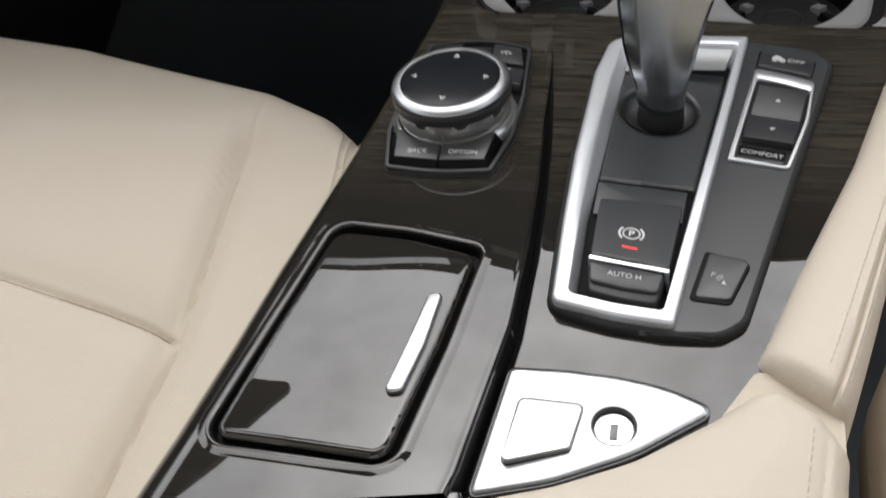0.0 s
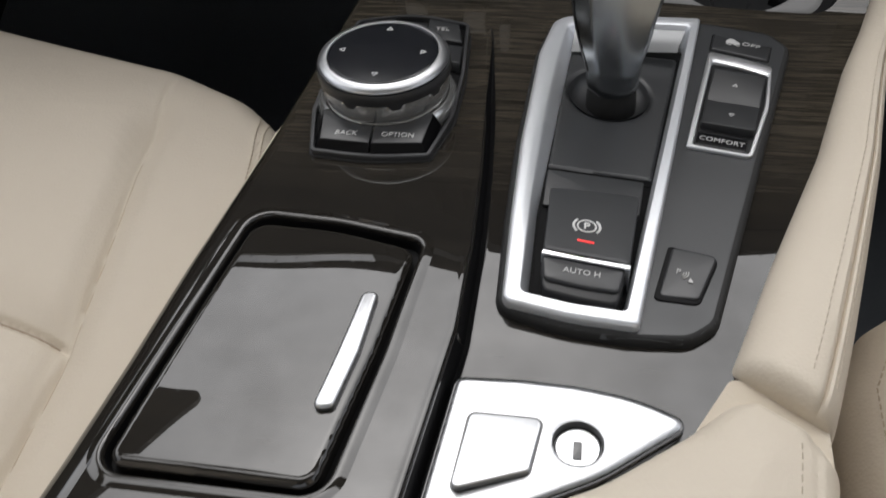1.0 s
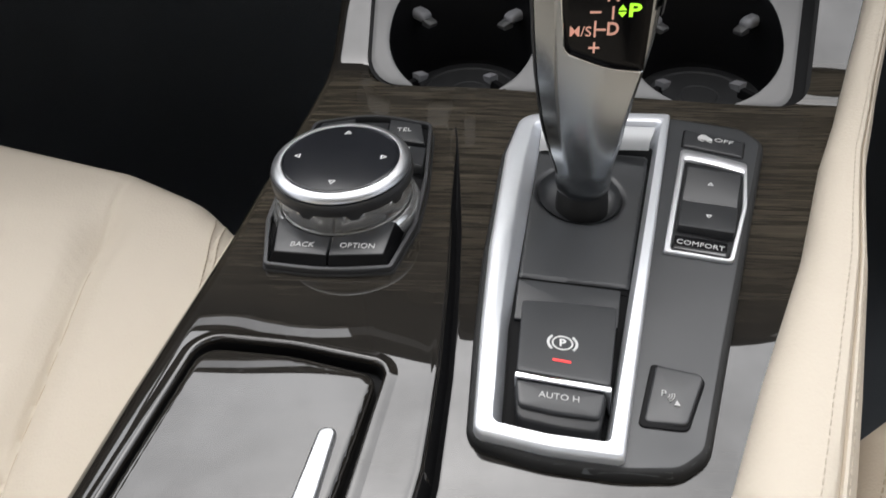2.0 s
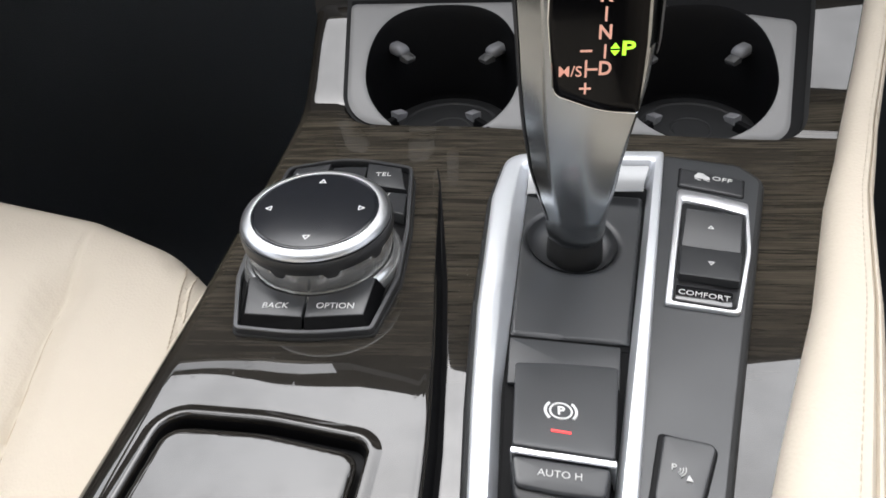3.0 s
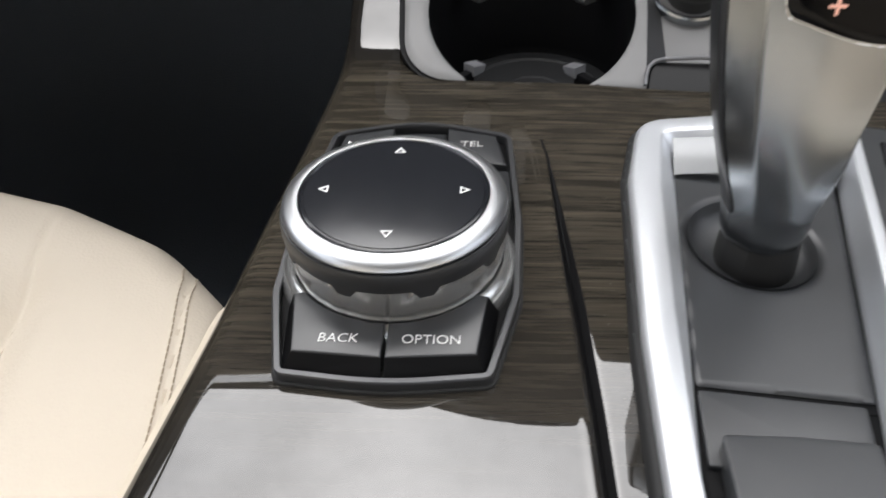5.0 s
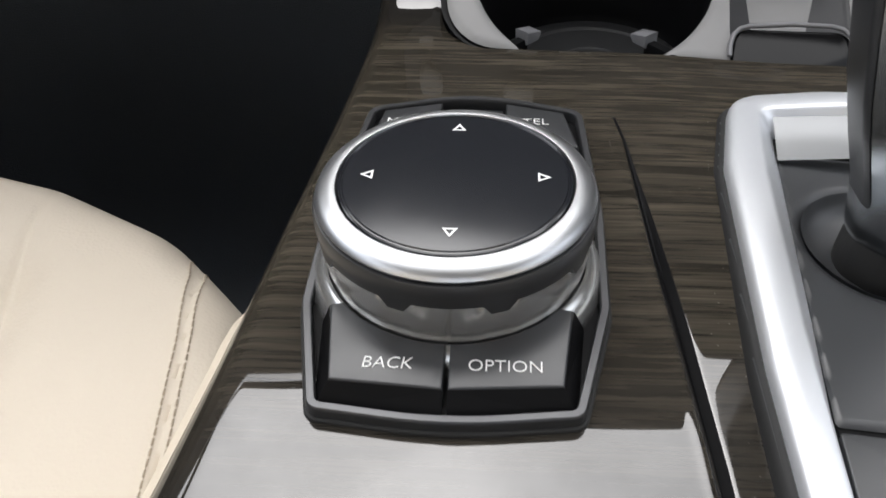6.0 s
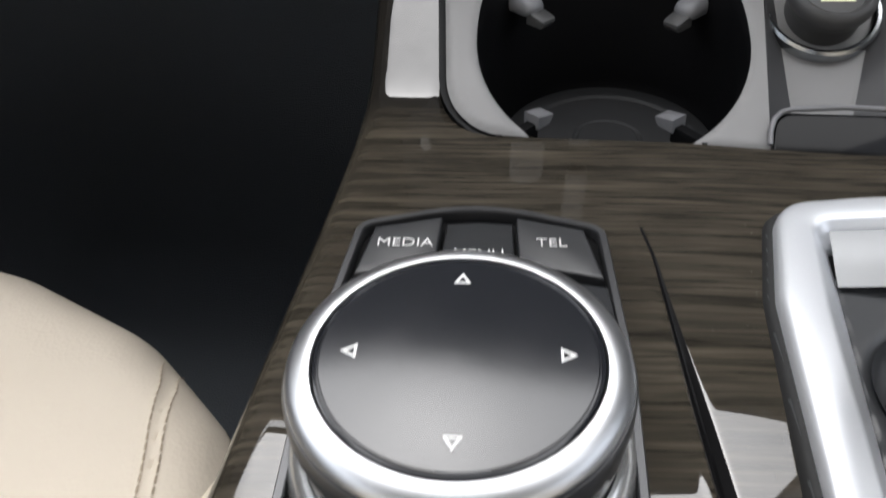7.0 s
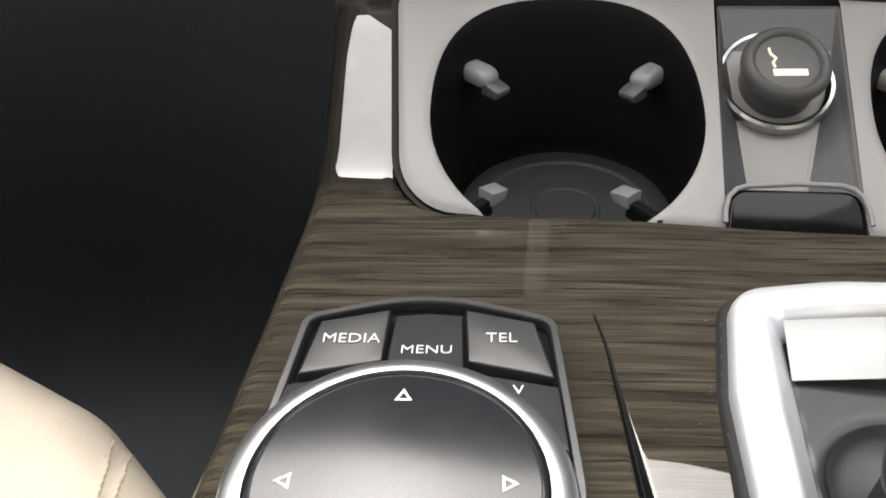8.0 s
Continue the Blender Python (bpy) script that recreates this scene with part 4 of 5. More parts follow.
# parking brake and hold switches
def brake_z(x, y):
    return 5.9 - 0.11 * (x - 74.3) - 0.08 * (y + 52)


pb = switch_cap("brake_switch", [(73.6, -88, 1.2), (104.4, -90.5, 1.2), (109.0, -50.0, 1.5), (91, -50.2, 60), (74.4, -51.6, 1.5)], -8, 0, gear, "parking brake switch with a lit red lamp", 0.6, brake_z, SOFT)
P_AT = (88.8, -72.9)
ringpts = [(P_AT[0] + 3.4 * math.cos(a), P_AT[1] + 3.3 * math.sin(a), brake_z(P_AT[0] + 3.4 * math.cos(a), P_AT[1] + 3.3 * math.sin(a)) + 0.35) for a in np.linspace(0, 2 * math.pi, 33)[:-1]]
part("symbol", tube(ringpts, 0.34, 6, True), WHITE, pb)
for s in (0, math.pi):
    arc = [(P_AT[0] + 4.9 * math.cos(a + s), P_AT[1] + 4.7 * math.sin(a + s), brake_z(P_AT[0] + 4.9 * math.cos(a + s), P_AT[1] + 4.7 * math.sin(a + s)) + 0.3) for a in np.linspace(-0.75, 0.75, 12)]
    part("symbol", tube(arc, 0.5, 6), WHITE, pb)
lettering("lettering", "P", (P_AT[0], P_AT[1], brake_z(*P_AT) + 0.4), 4.9, WHITE, pb, Matrix.Rotation(-0.08, 4, "X") @ Matrix.Rotation(0.11, 4, "Y"), bold=0.02)
part("lamp", slab(rounded([(85.4, -81.7, 0.2), (91.6, -82.3, 0.2), (91.7, -81.4, 0.2), (85.5, -80.8, 0.2)], 3), -1.0, 0.4, 0.1, brake_z), RED, pb, "lit red lamp bar")
chr_pts = rounded([(73.0, -92.2, 0.6), (104.4, -95.0, 0.6), (104.7, -92.6, 0.6), (73.2, -89.8, 0.6)], 4)
part("strip", slab(chr_pts, -3, 10.6, 0.5, lambda x, y: -0.09 * (x - 73)), CHROME, gear, "bright strip between the switches")
# Separate body for the front: glossy black, darkened as it faces down.
part("hold_switch_body", slab(rounded([(74.4, -107.0, 3.5), (87, -109.4, 60), (100.2, -110.0, 3.5), (103.0, -95.6, 1.2), (73.0, -92.8, 1.2)], 5), -4, 7.6, 1.0, lambda x, y: -0.08 * (x - 80)), PLASTIC, gear, "black hold switch body, darkened where its front faces down")
ah = switch_cap("hold_switch", [(74.6, -103.0, 2.4), (87, -105.0, 60), (100.4, -105.6, 2.4), (102.6, -95.4, 1.2), (73.4, -92.6, 1.2)], -3, 9.0, gear, "hold switch with printed words", 0.9, lambda x, y: 0.05 * min(0, y + 100) - 0.08 * (x - 84))
lettering("lettering", "AUTO H", (87.6, -99.0, 9.1), 3.4, PRINT, ah, Matrix.Rotation(radians(-4), 4, "Z") @ Matrix.Rotation(radians(1), 4, "X") @ Matrix.Rotation(0.08, 4, "Y"), 13.0)

# switch column
part("switch_gap", slab(rounded([(141.2, 49.4, 1), (166.6, 40.2, 1), (169.6, 53.4, 1), (143.8, 63.6, 1)], 4), 3, 5.3, 0.05), WELLBLACK, gear)
dtc = switch_cap("stability_switch", [(142.5, 52.5, 1.2), (167, 43.5, 1.2), (169.6, 55.5, 1.5), (145, 65.5, 1.5)], 3, 6.0, gear, "stability control switch")
lettering("lettering", "OFF", (160.6, 55.2, 6.35), 4.0, PRINT, dtc, Matrix.Rotation(radians(-20), 4, "Z"), 8.0)
car = [(149.7, 57.3), (155.6, 55.2), (155.9, 57.0), (154.6, 58.6), (153.6, 60.2), (151.6, 60.9), (150.6, 59.6), (149.8, 59.0)]
part("symbol", slab(car, 5.9, 6.32, 0.05), PRINT, dtc, "printed outline of a skidding car")
for k in (0, 1):
    part("symbol", tube([(149.6 + 3.4 * k, 56.4 - 1.1 * k, 6.2), (150.6 + 3.4 * k, 56.4 - 1.1 * k, 6.2), (151.0 + 3.4 * k, 55.5 - 1.1 * k, 6.2), (152.0 + 3.4 * k, 55.4 - 1.1 * k, 6.2)], 0.3, 6), PRINT, dtc)
DO = rounded([(127.5, -20.8, 1.0), (153.0, -26.2, 2.5), (163.2, 7.5, 60), (168.0, 38.5, 2.5), (154, 45, 60), (141.5, 49.5, 2)], 5)
DI = rounded([(130.4, -19.6, 1.5), (151.6, -24.6, 1.8), (161.4, 8, 60), (165.4, 31.0, 1.8), (154, 37.0, 60), (142.4, 41.0, 1.5)], 5)
mode_frame = part("mode_frame", frame_ring(DO, DI, 2, 6.8, 0.8, 4.0), SATIN, gear, "satin silver frame of the mode rocker")
mode_backing = part("mode_backing", slab(DI, 2, 5.2, 0.1), PLASTIC, gear)
rk = switch_cap("mode_rocker", [(134.2, -6.6, 0.8), (155.2, -11.6, 0.8), (159.4, 6.8, 0.8), (137.6, 12.0, 0.8)], 3, 7.6, gear, "lower half of the mode rocker", 0.5, lambda x, y: -0.10 * (y - 1), crown=0)
ru = switch_cap("mode_rocker", [(137.9, 12.6, 0.8), (159.6, 7.4, 0.8), (164.0, 29, 0.8), (142.6, 33.8, 0.8)], 3, 6.0, gear, "upper half of the mode rocker", 0.5, lambda x, y: 0.10 * (y - 14), crown=0)


def triangle(at, r, ang, parent, line=0.22, mat=None):
    pts = [(at[0] + r * math.cos(radians(ang + 120 * k)), at[1] + r * math.sin(radians(ang + 120 * k)), at[2]) for k in range(3)]
    return part("arrow", loft([[p for p in pts], [(at[0] + (x - at[0]) * 0.55, at[1] + (y - at[1]) * 0.55, z) for x, y, z in pts],
                               [(at[0] + (x - at[0]) * 0.55, at[1] + (y - at[1]) * 0.55, z - line) for x, y, z in pts]], False, False), mat or WHITE, parent, smooth=False)


triangle((150.6, 22.0, 7.0), 1.5, 78, ru)
triangle((147.0, -0.2, 7.9), 1.5, 258, rk)
mode = part("mode_window", slab(rounded([(131.6, -17.0, 0.8), (151.0, -21.6, 0.8), (152.8, -14.0, 0.8), (133.2, -9.4, 0.8)], 4), 3, 5.45, 0.1), GLOSS, gear, "black window with printed mode names")
ROT = Matrix.Rotation(radians(-13.5), 4, "Z")
lettering("lettering", "COMFORT", (142.2, -15.4, 5.6), 3.7, PRINT, mode, ROT, 18.0)
part("print_bar", slab(rounded([(133.2, -18.2, 0.1), (149.6, -22.2, 0.1), (149.85, -21.4, 0.1), (133.45, -17.4, 0.1)], 2), 5.4, 5.55, 0.02), PLASTIC, mode, "unlit second mode name")
bars = part("print_bar", slab(rounded([(147.5, 33.6, 0.1), (158.5, 30.2, 0.1), (158.8, 31.4, 0.1), (147.9, 34.8, 0.1)], 2), 5.1, 5.3, 0.02), CLIP, gear, "half-hidden mode name")

# Near-black slab paints the flanks dark where they turn away.
part("switch_gap", slab(rounded([(111.8, -107.0, 2), (127.2, -108.4, 3), (135.4, -86.0, 3), (118.0, -80.6, 1.5)], 5), 3, 6.6, 0.5), WELLBLACK, gear, "black switch flanks, darkened as they face away")
pdc = switch_cap("parking_sensor_switch", [(113.6, -105.4, 2), (127.0, -106.6, 2.5), (134.6, -86.0, 2.5), (119.4, -81.6, 1.5)], 3, 7.0, gear, "parking sensor switch", 0.8, lambda x, y: 0.06 * (x - 118))
lettering("lettering", "P", (120.7, -94.4, 7.72), 3.4, PRINT, pdc, Matrix.Rotation(radians(-10), 4, "Z"))
for k in range(3):
    arc = [(121.2 + (1.3 + k * 0.8) * math.cos(a), -95.0 + (1.3 + k * 0.8) * math.sin(a), 7.85 + 0.05 * k) for a in np.linspace(-1.25, 0.15, 7)]
    part("symbol", tube(arc, 0.2, 5), PRINT, pdc)
part("symbol", slab([(123.6, -99.2), (125.5, -99.6), (124.6, -97.2)], 6.6, 8.12, 0.05), PRINT, pdc)
part("mark", box(117.0, 123.5, -110.6, -110.1, 4.9, 5.75, 0.1), CLIP, gear, "thin moulded line below the switch")

for o in (dtc, rk, ru, mode, bars, mode_frame, mode_backing):
    for p in [o] + list(o.children_recursive):
        for v in p.data.vertices:
            v.co.x, v.co.y = v.co.x - 0.0006, v.co.y - 0.0025

for o in gear.children_recursive:
    for v in o.data.vertices:
        v.co.z += 0.012 * v.co.y + 0.0008

# ---- gear lever ----
lever = thing("gear_lever", (0.096, 0.017, 0.0), "nickel gear lever with a black lit display", "gear lever")
LZ = [6, 14, 20, 30, 43, 56, 64, 76, 93, 108, 118, 126, 130]
LX0 = [86, 85.5, 84.8, 82.0, 79, 77, 76, 75, 74, 73, 74, 79, 88]
LX1 = [109, 109, 109.2, 110.8, 112.3, 115.2, 117.2, 119.8, 121.6, 121.6, 121, 116, 107]
LY0 = [6, 4.6, 3.0, 2.8, 3.6, 5.2, 6.2, 7.6, 9.4, 10.8, 12, 15, 20]
LY1 = [28, 29, 30, 32, 34, 36, 37, 39, 41, 43, 43, 40, 34]


def lever_loop(z, grow=0.0, flat=0):
    """Section of the lever: flat rear face, bevelled corner to the passenger, round back."""
    x0, x1, y0, y1 = (float(np.interp(z, LZ, a)) for a in (LX0, LX1, LY0, LY1))
    x0, x1, y0, y1 = x0 - grow, x1 + grow, y0 - grow, y1 + grow
    bev = float(np.interp(z, [20, 60, 110], [6.0, 8.0, 10.0]))
    pts = rounded([(x0 + bev, y0 + 0.9, 3.6), ((x0 + bev + x1 - 2.5) / 2, y0 - 0.5, 40), (x1 - 2.5, y0 + 1.4, 2.0), (x1, y0 + 7, 5), (x1 - 3, y1 - 4, 7), (x0 + 8, y1, 8), (x0 + 0.5, y1 - 8, 8), (x0, y0 + 7.5, 3)], 6)
    k, mx, my, rx, ry = float(smooth(40, 14, z)), (x0 + x1) / 2, (y0 + y1) / 2, (x1 - x0) / 2, (y1 - y0) / 2
    out = []
    for x, y in pts:
        u, v = (x - mx) / rx, (y - my) / ry
        f = 1 + k * (1 / max(0.3, math.hypot(u, v)) - 1)
        out.append((mx + u * f * rx, my + v * f * ry, z))
    return out


zs = [17, 18.5, 20, 22, 26, 30, 36, 43, 50, 56, 60, 64, 70, 76, 84, 93, 100, 108, 114, 118, 122, 126, 128.5, 130]
bm = bmesh.new()
loft([lever_loop(z, g) for z, g in ((6.6, -1.3), (7.8, -0.6), (9.8, -0.2), (12.5, -0.05), (15.5, 0.0))] + [lever_loop(z) for z in zs if z > 16], True, True, bm)
part("shaft", bm, SHAFT, lever, "satin nickel lever body")
part("boot", loft([lever_loop(z, g, flat=2.2) for z, g in ((-16, -0.2), (0, -0.3), (3, -0.5), (5, -0.7), (7, -1.1), (8.4, -1.8), (9.4, -2.6))], True, True), RUBBER, lever, "black foot of the lever")
shell = bmesh.new()
rows = [[shell.verts.new(Vector(p) * MM) for p in lever_loop(z, 0.22)[31:56]] for z in zs[1:-3]]
for r0, r1 in zip(rows, rows[1:]):
    for i in range(len(r0) - 1):
        shell.faces.new((r0[i], r0[i + 1], r1[i + 1], r1[i]))
part("back_shell", shell, BUTTON, lever, "satin black back of the lever")
# lit display let into the rear face
def face_y(x, z):
    x0, x1, y0, y1 = (float(np.interp(z, LZ, a)) for a in (LX0, LX1, LY0, LY1))
    bev = float(np.interp(z, [20, 60, 110], [6.0, 8.0, 10.0]))
    u = (x - x0 - bev) / (x1 - 2.5 - x0 - bev)
    return y0 + 0.3 + 3.2 * (u - 0.46) ** 2 + 0.7 * max(0, x0 + bev - x) - 0.35


def on_face(outline, lift, steps=0):
    return [(x, face_y(x, z) - lift, z) for x, z in outline]


DISP = dense(rounded([(87.0, 74.0, 4), (103, 68.0, 60), (116.0, 66.6, 1.2), (117.2, 90, 9), (117.0, 122, 6), (85.6, 122, 6), (84.9, 100, 9)], 6), 4)


def face_plate(outline, lift, name, mat, parent, label=""):
    cx, cz = sum(p[0] for p in outline) / len(outline), sum(p[1] for p in outline) / len(outline)
    loops = [on_face(outline, -1.5), on_face(outline, lift * 0.6), on_face([(cx + (x - cx) * 0.985, cz + (z - cz) * 0.985) for x, z in outline], lift)]
    for f in (0.85, 0.7, 0.5, 0.3, 0.12):
        loops.append(on_face([(cx + (x - cx) * f, cz + (z - cz) * f) for x, z in outline], lift))
    return part(name, loft(loops, False, True), mat, parent, label)


disp = face_plate(DISP, 0.35, "display", DISPLAY, lever, "gloss black display")
edge = [(x, face_y(x, z) - 0.25, z) for x, z in DISP]
first = next(i for i, p in enumerate(edge) if p[0] > 115.6)
rim_line = [p for p in edge[first + 30:] if p[0] < 100 and p[2] < 112] + edge[:first + 1]
part("display_rim", tube(rim_line, 0.3, 6), CHROME, disp, "fine bright rim")
UP = Matrix.Rotation(radians(90), 4, "X")


def on_disp(text, x, z, size, mat, width=None, bold=0.022):
    lettering("lettering", text, (x, face_y(x, z) - 0.62, z), size, mat, disp, UP, width, bold=bold)


on_disp("N", 103.4, 95.4, 6.9, AMBER, 4.1)
on_disp("D", 103.8, 83.2, 6.9, AMBER, 4.1)
on_disp("R", 103.0, 107.6, 6.9, AMBER, 4.1)
on_disp("M/S", 92.4, 82.2, 5.4, AMBER, 7.6, 0.003)
on_disp("P", 111.0, 89.7, 6.9, GREEN, 4.3)


def bar(x0, x1, z0, z1, mat):
    y = face_y((x0 + x1) / 2, (z0 + z1) / 2)
    part("print_bar", box(x0, x1, y - 0.65, y - 0.4, z0, z1, 0.08), mat, disp)


bar(103.2, 103.95, 86.6, 91.6, AMBER)
bar(103.0, 103.75, 99.0, 104.0, AMBER)
bar(97.2, 97.95, 79.7, 86.4, AMBER)
bar(97.9, 101.4, 82.7, 83.45, AMBER)
bar(95.5, 99.4, 89.0, 89.75, AMBER)
bar(95.6, 99.5, 76.0, 76.75, AMBER)
bar(97.2, 97.95, 74.3, 78.5, AMBER)
for z0, z1 in ((90.0, 92.0), (89.3, 87.3)):
    y = face_y(106.8, 90) - 0.5
    bm = loft([[(105.3, y + d, z0), (108.3, y + d, z0), (106.8, y + d, z1)] for d in (0.2, -0.1)], True, True)
    part("arrow", bm, GREEN, disp, smooth=False)
part("side_button", loft([[(float(np.interp(z, LZ, LX1)) - 1.0 + 1.6 * math.cos(a) ** 2, 14 + 6 * math.sin(a), z) for a in np.linspace(0, 2 * math.pi, 17)[:-1]] for z in (88, 92, 108, 112)], True, True), GUN, lever, "dark release button")

# ---- rotary controller ----
ctrl = thing("rotary_controller", (0, 0, 0.006), "rotary controller with a silver ring and labelled buttons", "controller")


def cz(x, y):
    return float(left_z(y)) - 5.8 if abs(y) < 80 else 0.0


CB = [(-25, -41.5, 3), (0, -44.6, 90), (25, -41.5, 3), (31.5, -14, 10), (32.2, 16, 20), (29.6, 58.2, 5), (1.5, 67, 70), (-26.2, 59, 5), (-31, 16, 20), (-31, -14, 10)]
CO = rounded(CB, 6)
part("gasket", slab(inset(CO, -0.7), -2, 6.6, 0.5, cz), RUBBER, ctrl, "thin black edge")
part("base_rim", frame_ring(CO, inset(CO, 1.9), 3, 10.8, 0.7, 3.4, lambda x, y: 1.6 * float(smooth(-20, 50, y))), RIM, ctrl, "satin dark rim of the button field")
part("button_field", slab(inset(CO, 1.8), 2, 8.0, 0.2, lambda x, y: 1.6 * float(smooth(-20, 50, y))), WELLBLACK, ctrl, "black field under the buttons")


def arc_pts(r, a0, a1, n=10):
    return [(r * math.cos(radians(a)), r * math.sin(radians(a))) for a in np.linspace(a0, a1, n)]


def key(name, pts, z0, z1, tilt=0.0, y0=0.0, label=""):
    return part(name, slab(dense(pts, 3), z0, z1, 0.5, lambda x, y: tilt * (y - y0)), BUTTON, ctrl, label)


back = [(-0.45, -38.4), (-0.45, -28.2)] + arc_pts(28.2, 268.5, 222, 10) + [(-22.0, -19.0), (-23.6, -19.4), (-21.4, -37.0)]
opt = [(-x, y) for x, y in back][::-1]
kb = key("back_button", back, 5, 14.2, 0.10, -30, "dark button with the word back")
ko = key("option_button", opt, 5, 14.2, 0.10, -30, "dark button with the word option")
for pts in (back, opt):
    s = -1 if pts is back else 1
    top = [(s * 0.45, -38.4, 13.1), (s * 21.4, -37.1, 13.2), (s * 23.7, -19.3, 15.0)]
    low = [(s * 0.45, -42.4, 8.4), (s * 24.0, -40.3, 8.4), (s * 26.2, -17.6, 8.4)]
    bm = bmesh.new()
    tv, lv, bv = ([bm.verts.new(Vector(p) * MM) for p in row] for row in (top, low, [(x, y, 6) for x, y, z in low]))
    for k in (0, 1):
        bm.faces.new((tv[k], tv[k + 1], lv[k + 1], lv[k]))
        bm.faces.new((lv[k], lv[k + 1], bv[k + 1], bv[k]))
    part("button_front", bm, WELLBLACK, kb if s < 0 else ko, smooth=False)
lettering("lettering", "BACK", (-11.0, -33.2, 14.0), 3.7, WHITE, kb, Matrix.Rotation(radians(6), 4, "X"), 9.2, 0.12, bold=-0.012)
lettering("lettering", "OPTION", (10.8, -33.2, 14.0), 3.7, WHITE, ko, Matrix.Rotation(radians(6), 4, "X"), 13.4, bold=-0.012)
km = key("media_button", [(-24.6, 40.5), (-7.6, 44.2), (-6.9, 59.2), (-21.8, 55.6)], 5, 13.2, 0.04, 50, "dark button with the word media")
kn = key("menu_button", [(-6.6, 36), (9.6, 36), (9.0, 60.2), (1.5, 61.0), (-6.0, 60.0)], 5, 12.4, -0.16, 50, "dark button with the word menu")
kt = key("phone_button", [(10.4, 44.2), (28.0, 40.0), (24.6, 55.4), (9.8, 59.2)], 5, 13.2, 0.04, 50, "dark button with the short word tel")
kv = key("navigation_button", [(12.0, 28.6), (29.4, 20.6), (28.8, 38.4), (11.6, 42.6)], 5, 12.4, -0.14, 34, "black button half hidden by the ring")
key("radio_button", [(-29.0, 20.6), (-11.6, 28.6), (-11.2, 42.6), (-26.6, 38.6)], 5, 12.4, -0.14, 34, "black button half hidden by the ring")
lettering("lettering", "MEDIA", (-14.6, 50.2, 13.4), 4.0, WHITE, km, None, 12.2, bold=-0.012)
lettering("lettering", "MENU", (1.6, 47.4, 12.98), 4.0, WHITE, kn, Matrix.Rotation(radians(-9.1), 4, "X"), 10.6, bold=-0.012)
lettering("lettering", "TEL", (17.4, 50.6, 13.4), 4.0, WHITE, kt, None, 6.6, bold=-0.012)
lettering("lettering", "V", (20.6, 37.0, 12.3), 3.8, WHITE, kv, Matrix.Rotation(radians(-8), 4, "X"))
# silver cradle round the foot of the knob
part("cradle", lathe([(31.6, 6), (31.2, 8.6), (30.2, 11.2), (28.9, 13.0), (28.1, 13.5), (27.4, 13.2)], 0, 0, 96, cap1=False), NICKEL, ctrl, "matt silver cradle")
NB = 108


def tooth(k):
    """Nine notches round the grip."""
    return (k % 12) in (2, 3, 4)


skirt_prof = [(26.6, 9), (26.9, 12.6), (27.3, 15.0), (27.8, 18.0), (28.1, 21.0), (28.2, 23.8), (27.4, 24.4)]
part("skirt", lathe(skirt_prof, 0, 0, NB, wob=lambda i, k: -1.0 * (i - 1) / 4 if tooth(k) and 1 < i < 6 else 0.0), NICKEL, ctrl, "bright nickel skirt with shallow flutes")
band = [[] for _ in range(6)]
for k in range(NB):
    a = 2 * math.pi * k / NB
    for loop, (r, z) in zip(band, ((27.2, 21.0 if tooth(k) else 23.3), (28.3 if tooth(k) else 28.5, 21.3 if tooth(k) else 23.6), (28.75, 25.4), (28.75, 28.0), (28.4, 28.8), (26.6, 29.0))):
        loop.append((r * math.cos(a), r * math.sin(a), z))
part("grip_band", loft(band, False, False), BUTTON, ctrl, "notched black grip band")
part("ring", lathe([(25.6, 28.9), (27.4, 29.0), (28.0, 29.3), (28.15, 29.75), (27.8, 30.4), (26.9, 31.2), (25.6, 31.8), (24.6, 32.1), (23.9, 32.0), (23.6, 31.3), (23.5, 30.2)], 0, 0, 120, cap1=False), RING, ctrl, "satin silver ring")
DOME = 260.0
disc = part("disc", lathe([(23.55, 29), (23.35, 31.85), (23.0, 32.0), (22.75, 31.75), (22.5, 31.8)] + [(r, 33.05 - r * r / (2 * DOME)) for r in (22.3, 20, 16, 12, 8, 4, 0.3)], 0, 0, 120), KNOBFACE, ctrl, "satin black disc with four arrows")
for a in (0, 90, 180, 270):
    r = 17.25
    triangle((r * math.cos(radians(a)), r * math.sin(radians(a)), 32.55), 1.75, a, disc, 0.15)

